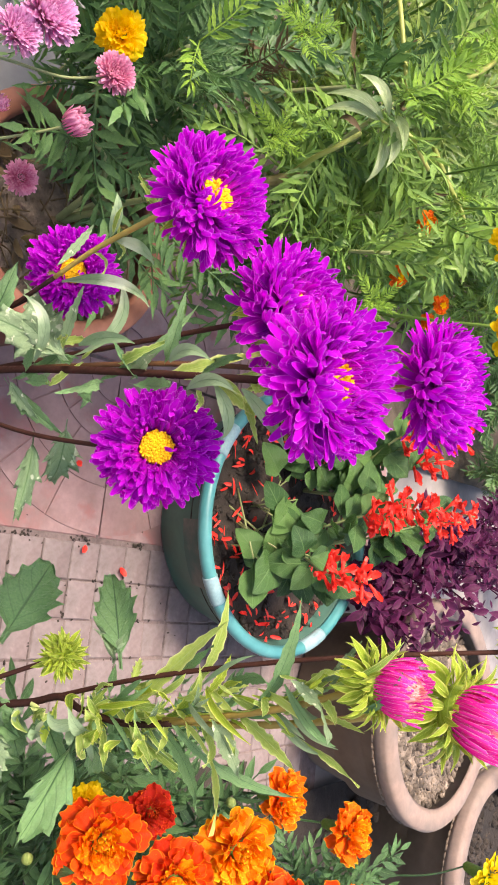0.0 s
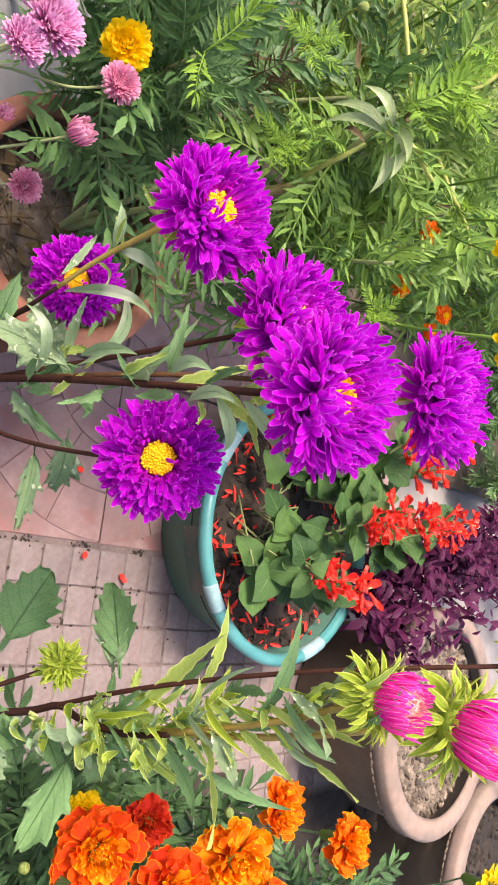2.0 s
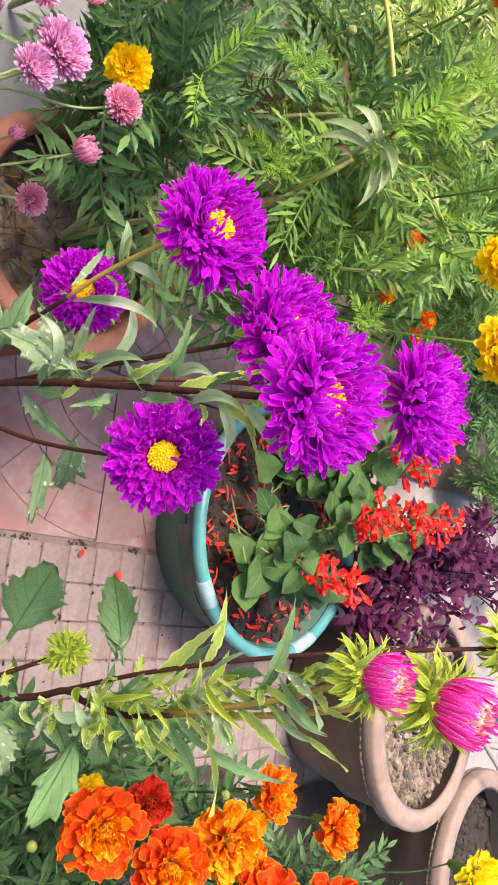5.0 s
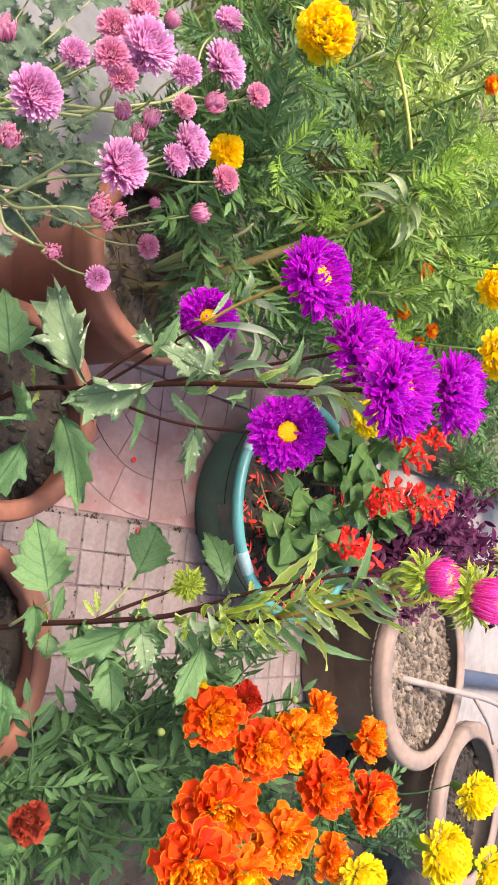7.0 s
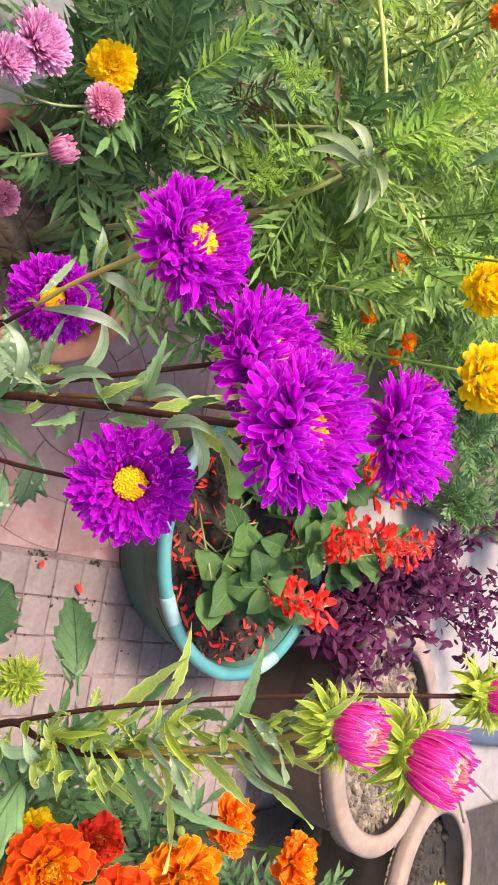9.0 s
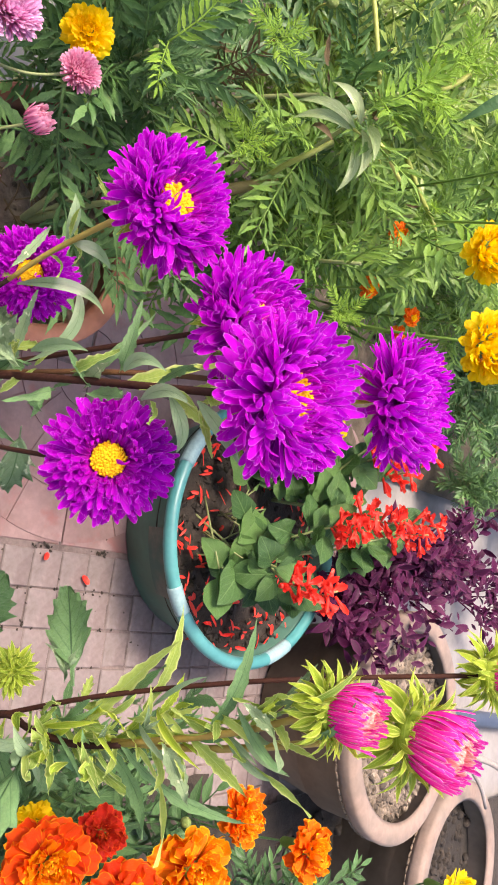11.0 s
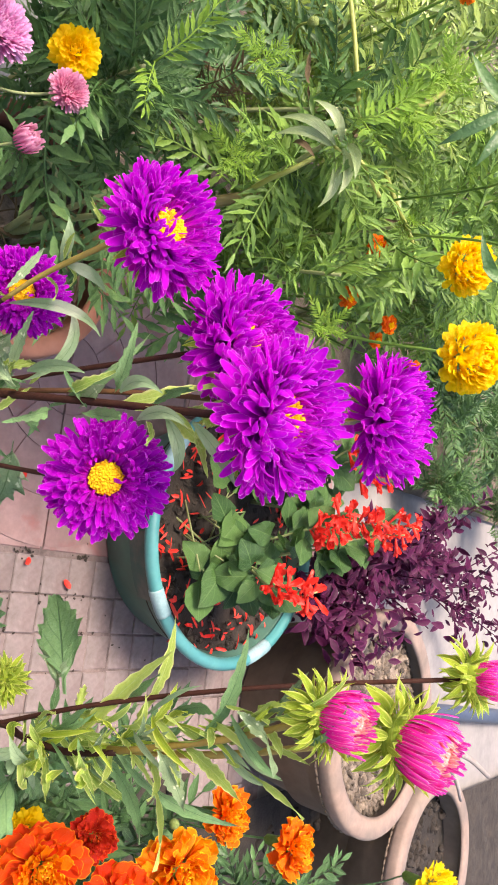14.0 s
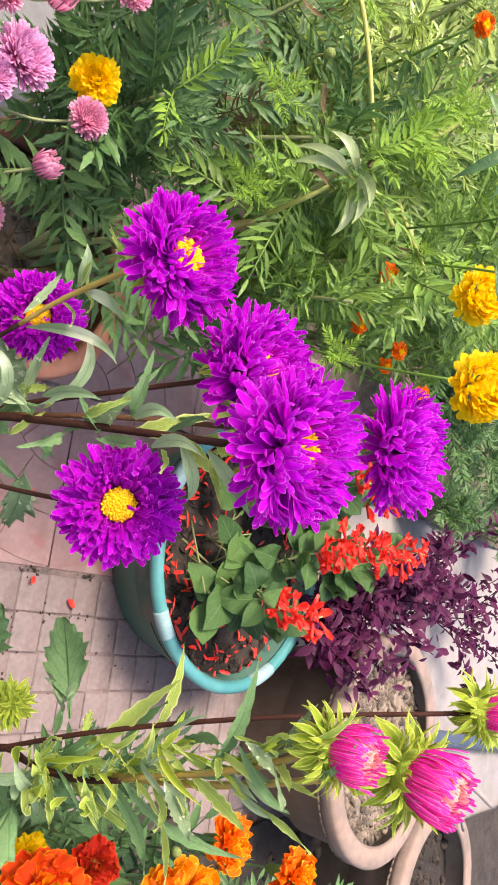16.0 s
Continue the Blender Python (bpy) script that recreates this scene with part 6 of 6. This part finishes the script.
# ---- plum-coloured plants ----
PLUM_G = [blade(1, w, 5, 2, "lance", 0.4, c) for w, c in ((0.38, -0.8), (0.32, 0.4), (0.42, -0.3))]


def plum_plant(base, tops, seed, count):
    rnd = random.Random(seed)
    root = thing("plum_plant", base, "dark plum-purple bedding plant with small leaves and seed heads", "bedding plant", "plum plants")
    b = Vector(base)
    leaves = []
    for x, y, z in tops:
        p = Vector((x, y, z))
        mid = b.lerp(p, 0.5) + Vector((rnd.uniform(-0.02, 0.02), rnd.uniform(-0.02, 0.02), 0.02))
        stem(root, [b, mid, p], 0.002, 0.001, PLUM)
        for i in range(count):
            q = mid.lerp(p, rnd.uniform(-0.2, 1.05)) + Vector((rnd.gauss(0, 0.016), rnd.gauss(0, 0.016), rnd.gauss(0, 0.012)))
            d = Vector((rnd.uniform(-1, 1), rnd.uniform(-1, 1), rnd.uniform(-0.5, 1))).normalized() * rnd.uniform(0.016, 0.036)
            leaves.append(moved(rnd.choice(PLUM_G), along(q, q + d, (rnd.uniform(-0.5, 0.5), -0.5, 1), 1.0)))
    part("foliage", mesh("plum_foliage", joined(leaves), PLUM), root, kind="stuff")


rs = random.Random(8)
plum_plant((0.22, 1.14, 0.0), [(0.22 + rs.uniform(-0.09, 0.10), 1.12 + rs.uniform(-0.10, 0.12), rs.uniform(0.18, 0.28)) for i in range(18)], 1, 44)
plum_plant((0.20, 1.32, 0.0), [(0.19 + rs.uniform(-0.09, 0.10), 1.32 + rs.uniform(-0.12, 0.10), rs.uniform(0.2, 0.3)) for i in range(18)], 2, 44)
plum_plant((0.22, 1.66, 0.0), [(0.20 + rs.uniform(-0.10, 0.10), 1.62 + rs.uniform(-0.10, 0.10), rs.uniform(0.12, 0.22)) for i in range(12)], 3, 40)
plum_plant((0.34, 1.86, 0.0), [(0.33 + rs.uniform(-0.14, 0.14), 1.85 + rs.uniform(-0.12, 0.14), rs.uniform(0.10, 0.2)) for i in range(8)], 4, 30)

# ---- stick, hose ----
twig = thing("dry_stick", (0.47, 1.20, 0.19), "bare grey stick stuck in the dry clods", "stick")
part("shaft", mesh("stick", tube([(0.45, 1.14, 0.185), (0.50, 1.27, 0.24), (0.56, 1.42, 0.27), (0.63, 1.52, 0.28)], [0.0075, 0.0045], 8, 5), STICK), twig)
part("fork", mesh("stick_fork", tube([(0.53, 1.34, 0.256), (0.60, 1.40, 0.26), (0.66, 1.45, 0.25)], [0.005, 0.003], 6, 4), STICK), twig)
hose = thing("hose", (0.635, 1.832, -0.01), "thick dark navy hose lying on the concrete", "hose")
part("hose_run", mesh("hose_run", tube([(0.549, 1.544, 0.020), (0.635, 1.832, 0.020), (0.778, 2.312, 0.020), (0.993, 3.032, 0.020), (1.350, 4.232, 0.020)], [0.021, 0.021], 14, 5), NAVY), hose)

# ---- paving pieces ----
PITCH_U, PITCH_V = 0.0505, 0.0455
BLOCK = [mesh("block", slab(0, 0, PITCH_U - g, PITCH_V - g, -0.012, 0.0), TILE, False) for g in (0.0014, 0.0024, 0.0038)]
rs = random.Random(40)
far = []
for i in range(12):
    for j in range(-2, 26):
        u, v = -0.012 + PITCH_U * (i + 0.5), PITCH_V * (j + 0.5) - 0.02
        v += 0.004 if (i // 2) % 2 else 0
        m = Matrix.Translation(paving(u, v, rs.uniform(-0.0022, 0.0012))) @ Matrix.Rotation(GRID + rs.uniform(-0.022, 0.022), 4, "Z")
        if i < 9 and 4 <= j < 24:
            part("block", BLOCK[rs.randrange(3)], pavement, m)
        else:
            far.append(moved(slab(0, 0, PITCH_U - 0.003, PITCH_V - 0.003, -0.012, 0.0), m))
part("far_blocks", mesh("far_blocks", joined(far), TILE, False), pavement, kind="stuff")


def sector(r0, r1, a0, a1, z0, z1, n=8, gap=0.0011):
    """A flat ring piece about a tile's corner."""
    t0, t1 = a0 + gap / max(r0, 0.03), a1 - gap / max(r0, 0.03)
    ang = np.linspace(t0, t1, n + 1)
    V = [(r * math.cos(a), r * math.sin(a), z) for z in (z0, z1) for r in (r0 + gap, r1 - gap) for a in ang]
    k = n + 1
    Q = []
    for i in range(n):
        Q += [(2 * k + i, 3 * k + i, 3 * k + i + 1, 2 * k + i + 1), (k + i, k + i + 1, 3 * k + i + 1, 3 * k + i), (i + 1, i, 2 * k + i, 2 * k + i + 1)]
    Q += [(0, k, 3 * k, 2 * k), (k + n, n, 2 * k + n, 3 * k + n)]
    V = np.array(V)
    return V, np.array(Q), V[:, :2] * 4


SIDE = 0.24
q = math.pi / 2
PIECES = [(mesh("tile_piece", sector(r0, r1, a0 * q, a1 * q, -0.012, 0.001), TILE_RED, False)) for r0, r1, a0, a1 in ((0.0, 0.055, 0, 1), (0.055, 0.11, 0, 0.5), (0.055, 0.11, 0.5, 1), (0.11, 0.17, 0, 0.34), (0.11, 0.17, 0.34, 0.67), (0.11, 0.17, 0.67, 1), (0.17, 0.235, 0, 0.25), (0.17, 0.235, 0.25, 0.5), (0.17, 0.235, 0.5, 0.75), (0.17, 0.235, 0.75, 1))]
EDGE_PLATE = mesh("tile_plate", slab(0, 0, SIDE - 0.004, SIDE - 0.004, -0.012, -0.0008), TILE_RED, False)
for i in range(2):
    for j in range(-3, 3):
        u1, v0 = -0.017 - i * (SIDE + 0.002), 0.656 + j * SIDE
        tile = part("tile", EDGE_PLATE, pavement, Matrix.Translation(paving(u1 - SIDE / 2, v0 + SIDE / 2)) @ Matrix.Rotation(GRID, 4, "Z"))
        turn = ((i + j) % 4) * q
        ox, oy = ((-SIDE, 0), (0, 0), (0, SIDE), (-SIDE, SIDE))[(i + j) % 4]
        for me in PIECES:
            part("tile_piece", me, tile, Matrix.Translation(paving(u1 + ox, v0 + oy)) @ Matrix.Rotation(GRID + turn, 4, "Z"))

# dirt gathered in the joints
crumbs = []
rs = random.Random(8)
for i in range(260):
    if i < 60:
        p = paving(-0.0145 + rs.gauss(0, 0.0022), rs.choice((0.47, 0.53, 0.55, 0.63, 0.72)) + rs.gauss(0, 0.012), 0)
    elif i < 110:
        p = paving(rs.choice((0.0385, 0.089, 0.1395)) + rs.gauss(0, 0.0015), rs.choice((0.47, 0.58, 0.69, 0.74)) + rs.gauss(0, 0.02), 0)
    elif i < 160:
        p = paving(rs.choice((0.015, 0.06, 0.115)) + rs.gauss(0, 0.015), -0.02 + PITCH_V * rs.randrange(9, 17) + rs.gauss(0, 0.0014), 0)
    else:
        p = paving(rs.uniform(-0.24, 0.3), rs.uniform(0.35, 0.9), 0)
    s = rs.uniform(0.0012, 0.0042) if i < 160 else rs.uniform(0.001, 0.003)
    crumbs.append(moved(clod(i % 30, 0.5), Matrix.Translation(p) @ Matrix.Rotation(rs.uniform(0, 6), 4, "Z") @ Matrix.Diagonal((s * rs.uniform(0.8, 1.8), s, s * 0.5, 1))))
tagged(new("dirt_crumbs", mesh("dirt_crumbs", joined(crumbs), SOIL)), "dark dirt crumbs lying in the pavers' joints", "dirt", kind="stuff")
